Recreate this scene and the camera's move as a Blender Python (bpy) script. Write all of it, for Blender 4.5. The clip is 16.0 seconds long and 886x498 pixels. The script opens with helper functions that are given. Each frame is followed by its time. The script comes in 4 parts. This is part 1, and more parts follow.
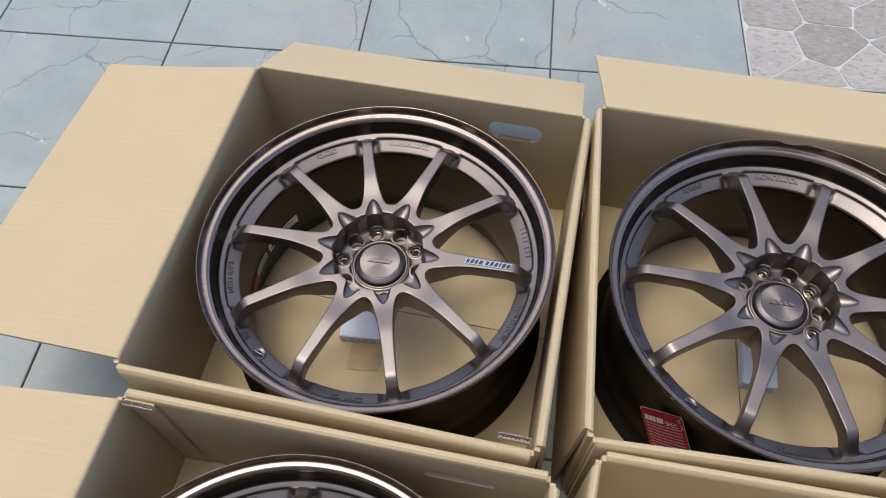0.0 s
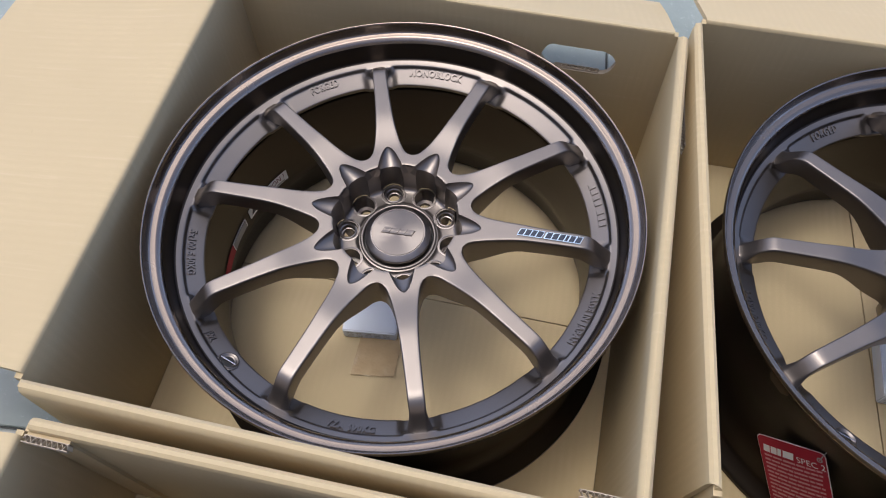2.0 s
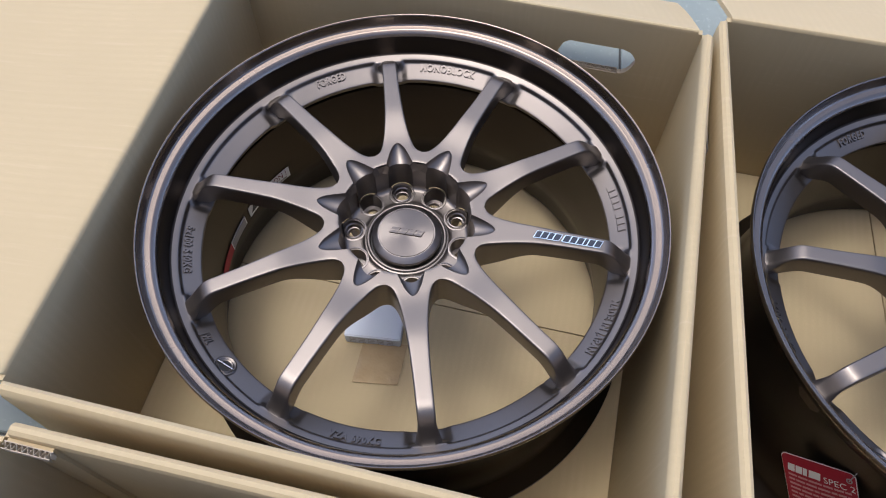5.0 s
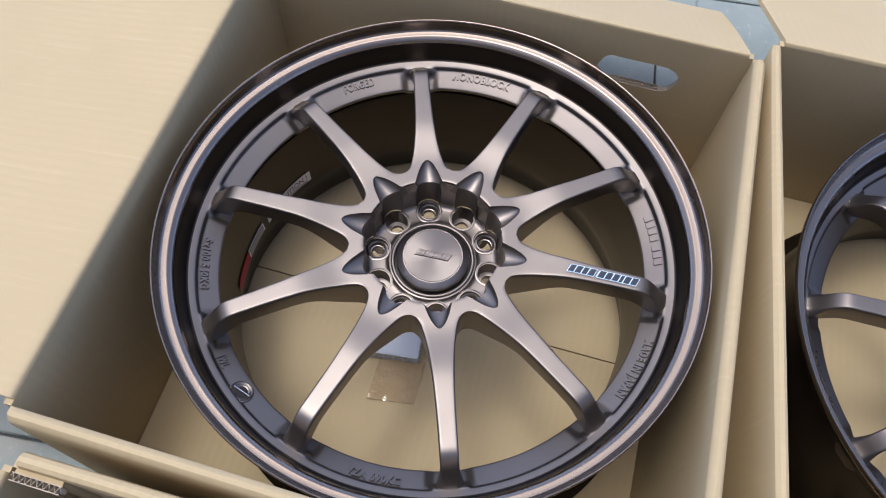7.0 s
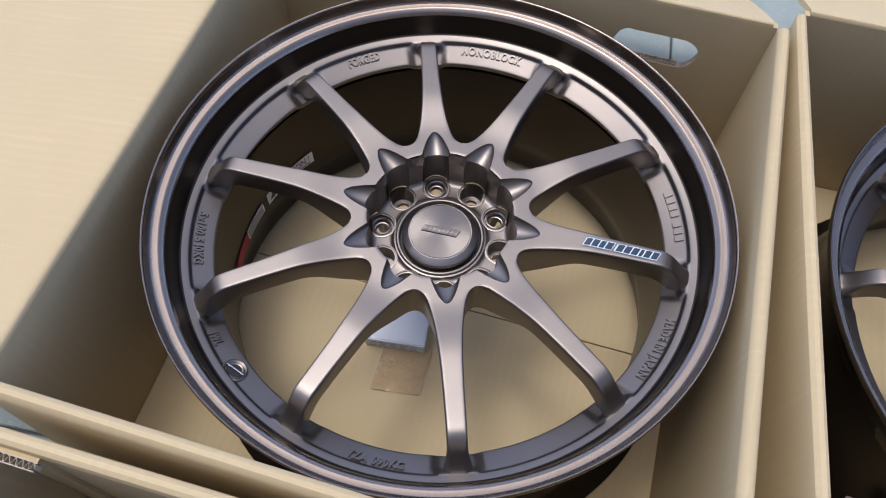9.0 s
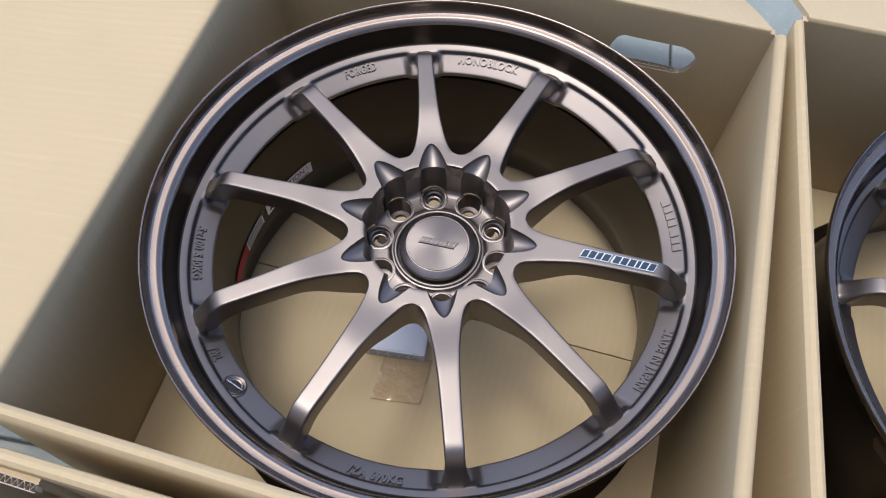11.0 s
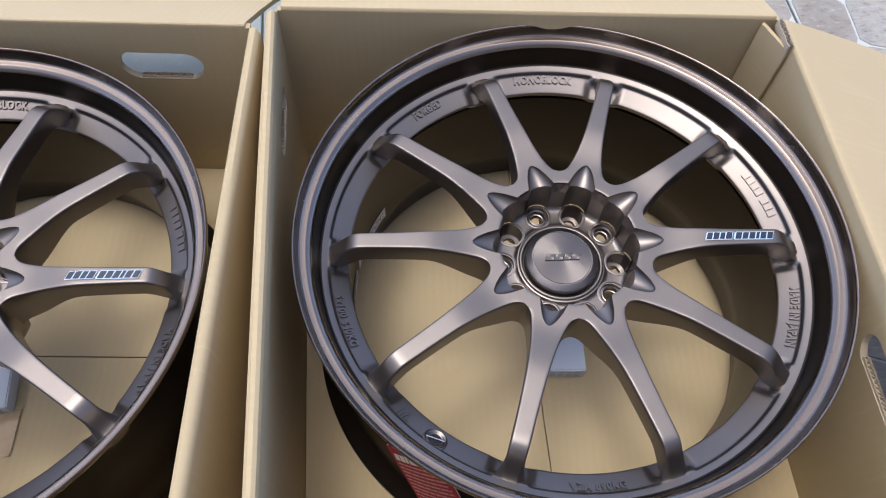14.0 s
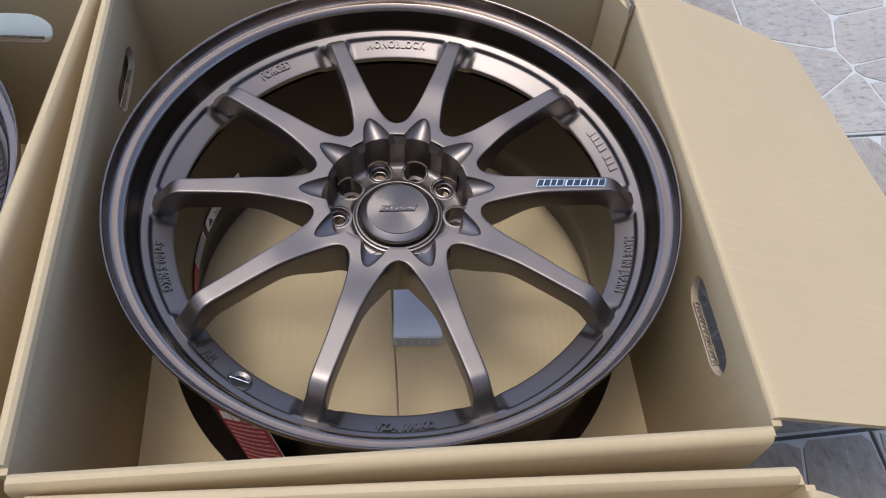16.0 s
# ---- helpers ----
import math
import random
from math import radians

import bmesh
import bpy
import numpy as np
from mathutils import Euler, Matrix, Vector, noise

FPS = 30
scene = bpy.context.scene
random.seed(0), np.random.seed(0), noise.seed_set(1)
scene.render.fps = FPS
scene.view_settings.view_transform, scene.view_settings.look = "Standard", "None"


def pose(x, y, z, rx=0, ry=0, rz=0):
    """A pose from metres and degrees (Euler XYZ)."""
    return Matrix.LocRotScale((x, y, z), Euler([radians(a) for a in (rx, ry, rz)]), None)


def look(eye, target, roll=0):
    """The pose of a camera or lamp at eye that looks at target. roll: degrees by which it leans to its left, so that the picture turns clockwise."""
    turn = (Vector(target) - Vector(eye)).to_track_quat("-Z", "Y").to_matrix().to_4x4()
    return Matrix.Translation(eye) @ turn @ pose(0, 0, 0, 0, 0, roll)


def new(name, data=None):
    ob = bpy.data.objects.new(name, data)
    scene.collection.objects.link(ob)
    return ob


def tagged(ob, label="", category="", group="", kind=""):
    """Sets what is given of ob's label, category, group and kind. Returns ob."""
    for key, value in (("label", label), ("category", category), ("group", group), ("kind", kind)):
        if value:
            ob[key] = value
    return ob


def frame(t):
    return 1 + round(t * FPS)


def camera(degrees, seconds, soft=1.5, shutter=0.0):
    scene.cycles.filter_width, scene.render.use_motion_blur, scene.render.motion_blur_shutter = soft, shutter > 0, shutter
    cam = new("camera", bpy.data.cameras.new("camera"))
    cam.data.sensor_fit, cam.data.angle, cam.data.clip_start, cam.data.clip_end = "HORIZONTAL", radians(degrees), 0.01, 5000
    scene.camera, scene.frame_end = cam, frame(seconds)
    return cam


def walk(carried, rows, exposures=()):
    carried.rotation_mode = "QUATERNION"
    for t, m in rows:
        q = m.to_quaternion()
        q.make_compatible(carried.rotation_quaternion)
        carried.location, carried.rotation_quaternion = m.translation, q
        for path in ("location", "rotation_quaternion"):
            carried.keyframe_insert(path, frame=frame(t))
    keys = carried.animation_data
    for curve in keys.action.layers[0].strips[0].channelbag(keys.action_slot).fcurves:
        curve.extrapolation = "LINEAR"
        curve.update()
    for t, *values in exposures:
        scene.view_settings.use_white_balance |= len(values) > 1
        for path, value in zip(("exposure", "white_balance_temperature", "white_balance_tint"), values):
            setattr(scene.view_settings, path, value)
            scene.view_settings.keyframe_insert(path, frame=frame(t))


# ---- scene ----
cam = camera(62.3, 16.0, 1.1)
PATH = [
    (0, (0.187, -0.459, 0.973), (-0.044, 0.571, -0.726), -1.5),
    (0.5, (0.158, -0.403, 0.887), (-0.07, 0.591, -0.834), -1.4),
    (1, (0.146, -0.366, 0.837), (-0.09, 0.613, -0.891), -1.7),
    (1.5, (0.136, -0.341, 0.791), (-0.089, 0.627, -0.945), -1.5),
    (2, (0.124, -0.335, 0.752), (-0.107, 0.622, -0.989), -2.1),
    (2.5, (0.123, -0.33, 0.738), (-0.1, 0.631, -1.002), -1.9),
    (3, (0.122, -0.331, 0.734), (-0.089, 0.64, -1.002), -1.6),
    (3.5, (0.116, -0.331, 0.737), (-0.085, 0.653, -0.993), -1.1),
    (6, (0.089, -0.311, 0.71), (-0.142, 0.662, -1.022), 1.1),
    (6.5, (0.075, -0.287, 0.717), (-0.127, 0.634, -1.047), 2.7),
    (7, (0.07, -0.275, 0.721), (-0.13, 0.622, -1.055), 2.6),
    (7.5, (0.069, -0.275, 0.715), (-0.142, 0.634, -1.054), 2.2),
    (8, (0.067, -0.281, 0.705), (-0.154, 0.653, -1.049), 2.1),
    (8.5, (0.073, -0.294, 0.671), (-0.158, 0.659, -1.072), 1.9),
    (11, (0.08, -0.279, 0.68), (-0.171, 0.649, -1.074), -0.1),
    (11.5, (0.08, -0.271, 0.687), (-0.163, 0.652, -1.071), -0.4),
    (12, (0.086, -0.273, 0.691), (-0.138, 0.651, -1.068), -0.7),
    (12.5, (0.119, -0.272, 0.704), (-0.061, 0.674, -1.049), -0.3),
    (13, (0.208, -0.267, 0.705), (0.119, 0.708, -1.039), 1.5),
    (13.5, (0.295, -0.264, 0.705), (0.309, 0.714, -1.039), 3.4),
    (14, (0.38, -0.26, 0.704), (0.454, 0.715, -1.041), 3.7),
    (14.5, (0.44, -0.255, 0.699), (0.561, 0.709, -1.049), 4.6),
    (15, (0.48, -0.266, 0.703), (0.622, 0.711, -1.036), 5.0),
    (15.5, (0.5, -0.293, 0.693), (0.627, 0.725, -1.024), 5.1),
    (16, (0.507, -0.328, 0.655), (0.622, 0.764, -1.016), 5.0),
]
walk(cam, [(t, look(eye, target, roll)) for t, eye, target, roll in PATH], [(0.0, 0.06, 6520, 8), (2.0, 0.14, 6400, 8), (3.5, 0.18, 6320, 8), (8.0, 0.18, 6170, 8), (12.5, 0.24, 6220, 8), (13.5, 0.40, 6220, 8), (14.5, 0.18, 6220, 8), (16.0, 0.10, 6170, 8)])

# ---- light ----
world = bpy.data.worlds.new("world")
scene.world = world
world.use_nodes = True
wn = world.node_tree.nodes
sky = wn.new("ShaderNodeTexSky")
sky.sky_type, sky.sun_disc = "NISHITA", False
sky.sun_elevation, sky.sun_rotation = radians(78), radians(-73)
sky.air_density, sky.dust_density, sky.ozone_density = 0.13, 0.9, 0.05
world.node_tree.links.new(sky.outputs[0], wn["Background"].inputs[0])
wn["Background"].inputs[1].default_value = 0.88
sun = new("sun", bpy.data.lights.new("sun", "SUN"))
sun.data.energy, sun.data.angle, sun.data.color = 0.56, radians(12), (1.0, 0.985, 0.96)
sun.matrix_world = look((-0.40, 0.12, 2.0), (0, 0, 0))

# ---- materials ----


def nodes_of(name, base, rough=0.5, metal=0.0):
    m = bpy.data.materials.new(name)
    m.use_nodes = True
    nt = m.node_tree
    b = nt.nodes["Principled BSDF"]
    b.inputs["Base Color"].default_value = (*base, 1)
    b.inputs["Roughness"].default_value = rough
    b.inputs["Metallic"].default_value = metal
    return m, nt, b


def node(nt, kind, **values):
    n = nt.nodes.new(kind)
    for key, value in values.items():
        n.inputs[key.replace("_", " ")].default_value = value
    return n


def coords(nt, scale=(1, 1, 1), space="Object"):
    c = nt.nodes.new("ShaderNodeTexCoord")
    m = nt.nodes.new("ShaderNodeMapping")
    m.inputs["Scale"].default_value = scale
    nt.links.new(c.outputs[space], m.inputs["Vector"])
    return m.outputs[0]


def mixed(nt, fac, a, b, mode="MIX"):
    """A colour mix; fac, a and b are sockets, numbers or colours."""
    n = nt.nodes.new("ShaderNodeMix")
    n.data_type, n.blend_type = "RGBA", mode
    for i, v in ((0, fac), (6, a), (7, b)):
        if hasattr(v, "is_linked"):
            nt.links.new(v, n.inputs[i])
        elif i == 0:
            n.inputs[0].default_value = v
        else:
            n.inputs[i].default_value = (*v, 1)
    return n.outputs[2]


def ramp(nt, fac, lo, hi):
    n = nt.nodes.new("ShaderNodeMapRange")
    n.inputs["From Min"].default_value, n.inputs["From Max"].default_value = lo, hi
    nt.links.new(fac, n.inputs["Value"])
    return n.outputs[0]


def bump(nt, b, height, strength, distance):
    n = node(nt, "ShaderNodeBump", Strength=strength, Distance=distance)
    nt.links.new(height, n.inputs["Height"])
    nt.links.new(n.outputs[0], b.inputs["Normal"])
    return n


def noise_of(nt, vec, scale, detail=3.0, rough=0.55):
    n = node(nt, "ShaderNodeTexNoise", Scale=scale, Detail=detail, Roughness=rough)
    nt.links.new(vec, n.inputs["Vector"])
    return n.outputs["Fac"]


def paint(name, base, rough, metal, vary=0.12, grain=900.0, relief=0.08):
    m, nt, b = nodes_of(name, base, rough, metal)
    v = coords(nt)
    big = noise_of(nt, v, 18.0)
    fine = noise_of(nt, v, grain, 2.0)
    dark = tuple(c * (1 - vary) for c in base)
    light = tuple(min(1, c * (1 + vary)) for c in base)
    nt.links.new(mixed(nt, big, dark, light), b.inputs["Base Color"])
    r = nt.nodes.new("ShaderNodeMapRange")
    r.inputs["To Min"].default_value, r.inputs["To Max"].default_value = rough - 0.05, rough + 0.06
    nt.links.new(fine, r.inputs["Value"])
    nt.links.new(r.outputs[0], b.inputs["Roughness"])
    if relief:
        bump(nt, b, fine, relief, 0.0003)
    return m


def cardboard_material(name, base, along):
    """Kraft liner: flute lines that step along x or y, their shading partly in the colour, fibres, blotches and
    scuffs.
    """
    m, nt, b = nodes_of(name, base, 0.68)
    v = coords(nt)
    blotch = noise_of(nt, v, 9.0, 5.0, 0.6)
    scale = (520, 520, 24) if along == "x" else (30, 520, 520)
    fibre = noise_of(nt, coords(nt, scale), 1.0, 2.0)
    streak = noise_of(nt, coords(nt, (9, 9, 160) if along == "x" else (9, 160, 9)), 1.0, 4.0)
    speck = noise_of(nt, v, 260.0, 3.0)
    w = nt.nodes.new("ShaderNodeTexWave")
    w.wave_type, w.bands_direction = "BANDS", along.upper()
    w.inputs["Scale"].default_value, w.inputs["Distortion"].default_value = 38.0, 1.2
    w.inputs["Detail Scale"].default_value = 0.4
    nt.links.new(v, w.inputs["Vector"])
    c = mixed(nt, ramp(nt, blotch, 0.25, 0.75), tuple(x * 0.88 for x in base), tuple(x * 1.08 for x in base))
    c = mixed(nt, ramp(nt, fibre, 0.35, 0.75), c, tuple(x * 0.95 for x in base))
    c = mixed(nt, ramp(nt, speck, 0.68, 0.82), c, tuple(x * 0.84 for x in base))
    c = mixed(nt, ramp(nt, streak, 0.58, 0.80), c, (base[0] * 1.08, base[1] * 1.09, base[2] * 1.16))
    # Flute hollows get their shade from the colour as well as the relief.
    c = mixed(nt, ramp(nt, w.outputs["Fac"], 1.6, -0.6), c, tuple(x * 0.94 for x in base))
    nt.links.new(c, b.inputs["Base Color"])
    add = nt.nodes.new("ShaderNodeMath")
    add.operation = "MULTIPLY_ADD"
    add.inputs[1].default_value = 0.8
    nt.links.new(w.outputs["Fac"], add.inputs[0])
    nt.links.new(fibre, add.inputs[2])
    bump(nt, b, add.outputs[0], 0.10, 0.0006)
    b.inputs["Specular IOR Level"].default_value = 0.3
    return m


KRAFT = cardboard_material("kraft_cardboard", (0.540, 0.430, 0.250), "x")
KRAFT_SIDE = cardboard_material("kraft_cardboard_turned", (0.540, 0.430, 0.250), "y")
ADDED_WALL = paint("added_wall_cream", (0.36, 0.31, 0.25), 0.8, 0.0, 0.10, 60.0, 0.2)
KRAFT_EDGE = cardboard_material("cut_cardboard_edge", (0.50, 0.42, 0.31), "y")
BRONZE = paint("matt_bronze_paint", (0.224, 0.199, 0.179), 0.40, 1.0)
BRONZE_LIP = paint("satin_bronze_lip", (0.270, 0.224, 0.188), 0.25, 1.0, grain=40.0, relief=0.0)
# Same paint as the face; its shade is put into the near-black colour.
BRONZE_SHADED = paint("shaded_bronze", (0.034, 0.027, 0.022), 0.36, 0.85)
BLACK = paint("shade_black", (0.012, 0.011, 0.010), 0.5, 0.0)
INK = paint("navy_ink", (0.015, 0.025, 0.045), 0.4, 0.0)
PALE_RED = paint("pale_red_print", (0.62, 0.30, 0.32), 0.6, 0.0)
WHITE = paint("white_film", (0.78, 0.80, 0.82), 0.35, 0.0, 0.04)
PALE_BLUE = paint("pale_blue_outline", (0.55, 0.70, 0.84), 0.4, 0.0, 0.04)
CARTON = paint("white_carton", (0.72, 0.78, 0.86), 0.4, 0.0, 0.05)
GREY_PRINT = paint("grey_print", (0.33, 0.33, 0.34), 0.5, 0.0)
RED = paint("crimson_label", (0.36, 0.010, 0.032), 0.6, 0.0, 0.08)
PLUM = paint("plum_ink", (0.16, 0.02, 0.06), 0.5, 0.0)
SEAT_METAL = paint("bare_lug_seat", (0.30, 0.270, 0.250), 0.32, 1.0)
STEEL = paint("bright_steel", (0.60, 0.60, 0.62), 0.25, 1.0, 0.05)


def spun_material():
    """Turned metal: fine rings and a radial sheen."""
    m, nt, b = nodes_of("spun_bronze", (0.205, 0.184, 0.168), 0.32, 1.0)
    t = nt.nodes.new("ShaderNodeTangent")
    t.direction_type, t.axis = "RADIAL", "Z"
    nt.links.new(t.outputs[0], b.inputs["Tangent"])
    b.inputs["Anisotropic"].default_value = 0.95
    w = nt.nodes.new("ShaderNodeTexWave")
    w.wave_type, w.rings_direction = "RINGS", "Z"
    w.inputs["Scale"].default_value, w.inputs["Distortion"].default_value = 420.0, 0.4
    nt.links.new(coords(nt), w.inputs["Vector"])
    bump(nt, b, w.outputs["Fac"], 0.10, 0.0003)
    return m


SPUN = spun_material()


def tape_material():
    m, nt, b = nodes_of("brown_tape", (0.42, 0.26, 0.11), 0.12)
    n = noise_of(nt, coords(nt), 60.0, 3.0)
    nt.links.new(mixed(nt, n, (0.38, 0.27, 0.14), (0.48, 0.36, 0.21)), b.inputs["Base Color"])
    bump(nt, b, n, 0.6, 0.002)
    return m


TAPE = tape_material()


def green_tile_material():
    """Grey-green slate-look glaze with printed cracks and pale wear."""
    m, nt, b = nodes_of("slate_look_tile", (0.36, 0.40, 0.38), 0.30)
    c = nt.nodes.new("ShaderNodeTexCoord")
    info = nt.nodes.new("ShaderNodeObjectInfo")
    add = nt.nodes.new("ShaderNodeVectorMath")
    add.operation = "MULTIPLY_ADD"
    comb = nt.nodes.new("ShaderNodeCombineXYZ")
    for i in range(3):
        nt.links.new(info.outputs["Random"], comb.inputs[i])
    add.inputs[1].default_value = (37.0, 53.0, 11.0)
    nt.links.new(comb.outputs[0], add.inputs[0])
    nt.links.new(c.outputs["Object"], add.inputs[2])
    vec = add.outputs[0]
    warp = node(nt, "ShaderNodeTexNoise", Scale=9.0, Detail=4.0)
    nt.links.new(vec, warp.inputs["Vector"])
    bent = nt.nodes.new("ShaderNodeVectorMath")
    bent.operation = "MULTIPLY_ADD"
    bent.inputs[1].default_value = (0.09, 0.09, 0.0)
    nt.links.new(warp.outputs["Color"], bent.inputs[0])
    nt.links.new(vec, bent.inputs[2])
    vor = nt.nodes.new("ShaderNodeTexVoronoi")
    vor.feature, vor.voronoi_dimensions = "DISTANCE_TO_EDGE", "2D"
    vor.inputs["Scale"].default_value = 5.2
    nt.links.new(bent.outputs[0], vor.inputs["Vector"])
    crack = ramp(nt, vor.outputs["Distance"], 0.011, 0.003)
    blotch = noise_of(nt, vec, 7.0, 5.0, 0.6)
    fine = noise_of(nt, vec, 120.0, 4.0, 0.7)
    col = mixed(nt, ramp(nt, blotch, 0.3, 0.7), (0.240, 0.285, 0.262), (0.340, 0.375, 0.340))
    col = mixed(nt, ramp(nt, fine, 0.60, 0.80), col, (0.42, 0.45, 0.44))
    stain = noise_of(nt, vec, 3.2, 6.0, 0.7)
    col = mixed(nt, ramp(nt, stain, 0.60, 0.76), col, (0.40, 0.345, 0.28))
    keep = nt.nodes.new("ShaderNodeMath")
    keep.operation = "MULTIPLY"
    nt.links.new(crack, keep.inputs[0])
    nt.links.new(ramp(nt, noise_of(nt, vec, 4.0, 2.0), 0.46, 0.56), keep.inputs[1])
    col = mixed(nt, keep.outputs[0], col, (0.17, 0.20, 0.20))
    col = mixed(nt, ramp(nt, noise_of(nt, vec, 16.0, 6.0, 0.7), 0.66, 0.72), col, (0.60, 0.58, 0.55))
    col = mixed(nt, ramp(nt, noise_of(nt, vec, 30.0, 6.0, 0.8), 0.66, 0.74), col, (0.14, 0.14, 0.13))
    nt.links.new(col, b.inputs["Base Color"])
    bump(nt, b, fine, 0.2, 0.001)
    return m


def stone_material():
    """Stone-look glaze in pinkish and buff greys, one tone per stone."""
    m, nt, b = nodes_of("stone_look_tile", (0.5, 0.44, 0.38), 0.34)
    info = nt.nodes.new("ShaderNodeObjectInfo")
    v = coords(nt)
    grain = noise_of(nt, coords(nt, (1.0, 2.2, 1.0)), 60.0, 7.0, 0.78)
    blotch = noise_of(nt, v, 14.0, 4.0, 0.6)
    isl = nt.nodes.new("ShaderNodeNewGeometry")
    tone = nt.nodes.new("ShaderNodeMath")
    tone.operation = "ADD"
    nt.links.new(info.outputs["Random"], tone.inputs[0])
    nt.links.new(isl.outputs["Random Per Island"], tone.inputs[1])
    frac = nt.nodes.new("ShaderNodeMath")
    frac.operation = "FRACT"
    nt.links.new(tone.outputs[0], frac.inputs[0])
    col = mixed(nt, frac.outputs[0], (0.255, 0.222, 0.175), (0.47, 0.445, 0.385))
    col = mixed(nt, ramp(nt, blotch, 0.4, 0.7), col, (0.34, 0.325, 0.290))
    col = mixed(nt, ramp(nt, grain, 0.52, 0.68), col, (0.15, 0.135, 0.115))
    col = mixed(nt, ramp(nt, grain, 0.44, 0.30), col, (0.52, 0.515, 0.49))
    nt.links.new(col, b.inputs["Base Color"])
    bump(nt, b, grain, 0.25, 0.001)
    return m


GREEN_TILE = green_tile_material()
STONE = stone_material()
JOINT = paint("pale_tile_joint", (0.52, 0.55, 0.53), 0.5, 0.0, 0.08)
GROUT = paint("dark_grout", (0.10, 0.105, 0.10), 0.9, 0.0, 0.3)

# ---- building helpers ----


def mesh_of(name, verts, faces, smooth=False):
    me = bpy.data.meshes.new(name)
    me.from_pydata([tuple(v) for v in verts], [], faces)
    me.validate()
    bm = bmesh.new()
    bm.from_mesh(me)
    bmesh.ops.recalc_face_normals(bm, faces=bm.faces)
    bm.to_mesh(me)
    bm.free()
    if smooth:
        me.polygons.foreach_set("use_smooth", [True] * len(me.polygons))
    return me


def part(name, me, material, parent=None, label="", m=None):
    ob = new(name, me)
    if material and not me.materials:
        me.materials.append(material)
    if parent is not None:
        ob.parent = parent
    if m is not None:
        ob.matrix_basis = m
    if label:
        ob["label"] = label
    return ob


def revolve(name, profile, n=128, closed=False, a0=0.0, a1=360.0):
    """Turns a list of (r, z) about z."""
    full = abs(a1 - a0) >= 359.9
    cols = n if full else n + 1
    verts, faces = [], []
    for i in range(cols):
        a = radians(a0 + (a1 - a0) * i / n)
        verts += [(r * math.cos(a), r * math.sin(a), z) for r, z in profile]
    k = len(profile)
    for i in range(n):
        j = (i + 1) % cols
        for p in range(k if closed else k - 1):
            q = (p + 1) % k
            faces.append((i * k + p, j * k + p, j * k + q, i * k + q))
    return mesh_of(name, verts, faces, True)


def smoothed(me, angle=35.0):
    """Smooth shading with creases kept."""
    bm = bmesh.new()
    bm.from_mesh(me)
    for e in bm.edges:
        if len(e.link_faces) == 2 and e.calc_face_angle(0) > radians(angle):
            e.smooth = False
    bm.to_mesh(me)
    bm.free()
    return me


def step(x, lo, hi):
    t = min(1.0, max(0.0, (x - lo) / (hi - lo)))
    return t * t * (3 - 2 * t)


def letters(text, size, depth=0.0005, shear=0.0, spacing=1.0, bold=0.0):
    """A mesh of the built-in font, centred on its base line's middle."""
    cu = bpy.data.curves.new("letters", "FONT")
    cu.body, cu.size, cu.align_x, cu.align_y = text, size, "CENTER", "CENTER"
    cu.extrude, cu.shear, cu.space_character, cu.resolution_u = depth, shear, spacing, 3
    cu.offset = size * bold
    ob = new("letters", cu)
    me = bpy.data.meshes.new_from_object(ob.evaluated_get(bpy.context.evaluated_depsgraph_get()))
    bpy.data.objects.remove(ob)
    return me


# ---- the wheel ----
HUB_Z, CAP_Z, VALLEY, BORE_WALL, PAD_IN = 0.1490, 0.1606, 0.0690, 0.0570, 0.1800


def spoke_top(r):
    z = 0.1895 + 0.0045 * step(r, 0.075, 0.120)
    return z - 0.0206 * step(r, 0.168, 0.1985) ** 1.3


def spoke_half(r):
    """Half the spoke's width as an angle."""
    w = 0.0064 + 0.0104 * math.exp(-(r - 0.0685) / 0.027) + 0.0052 * math.exp(-(r - 0.0685) / 0.0022) + 0.0006 * step(r, 0.182, 0.197)
    return min(radians(18), w / r)


def cut(me, *cutters):
    """The mesh with the cutters' shapes taken out of it."""
    ob = new("cut", me)
    tools = []
    for c in cutters:
        t = new("cutter", c)
        tools.append(t)
        b = ob.modifiers.new("cut", "BOOLEAN")
        b.operation, b.solver, b.object = "DIFFERENCE", "EXACT", t
    dg = bpy.context.evaluated_depsgraph_get()
    out = bpy.data.meshes.new_from_object(ob.evaluated_get(dg))
    for o in [ob] + tools:
        bpy.data.objects.remove(o)
    out.polygons.foreach_set("use_smooth", [True] * len(out.polygons))
    return smoothed(out, 28)


def rods(places, radius, length, n=40):
    """Closed round rods at the given poses, along their z."""
    verts, faces = [], []
    for m in places:
        o = len(verts)
        for z in (0, length):
            verts += [m @ Vector((radius * math.cos(2 * math.pi * i / n), radius * math.sin(2 * math.pi * i / n), z)) for i in range(n)]
        faces += [(o + i, o + (i + 1) % n, o + n + (i + 1) % n, o + n + i) for i in range(n)]
        faces += [tuple(o + i for i in range(n)), tuple(o + n + i for i in range(n))]
    return mesh_of("rods", verts, faces)


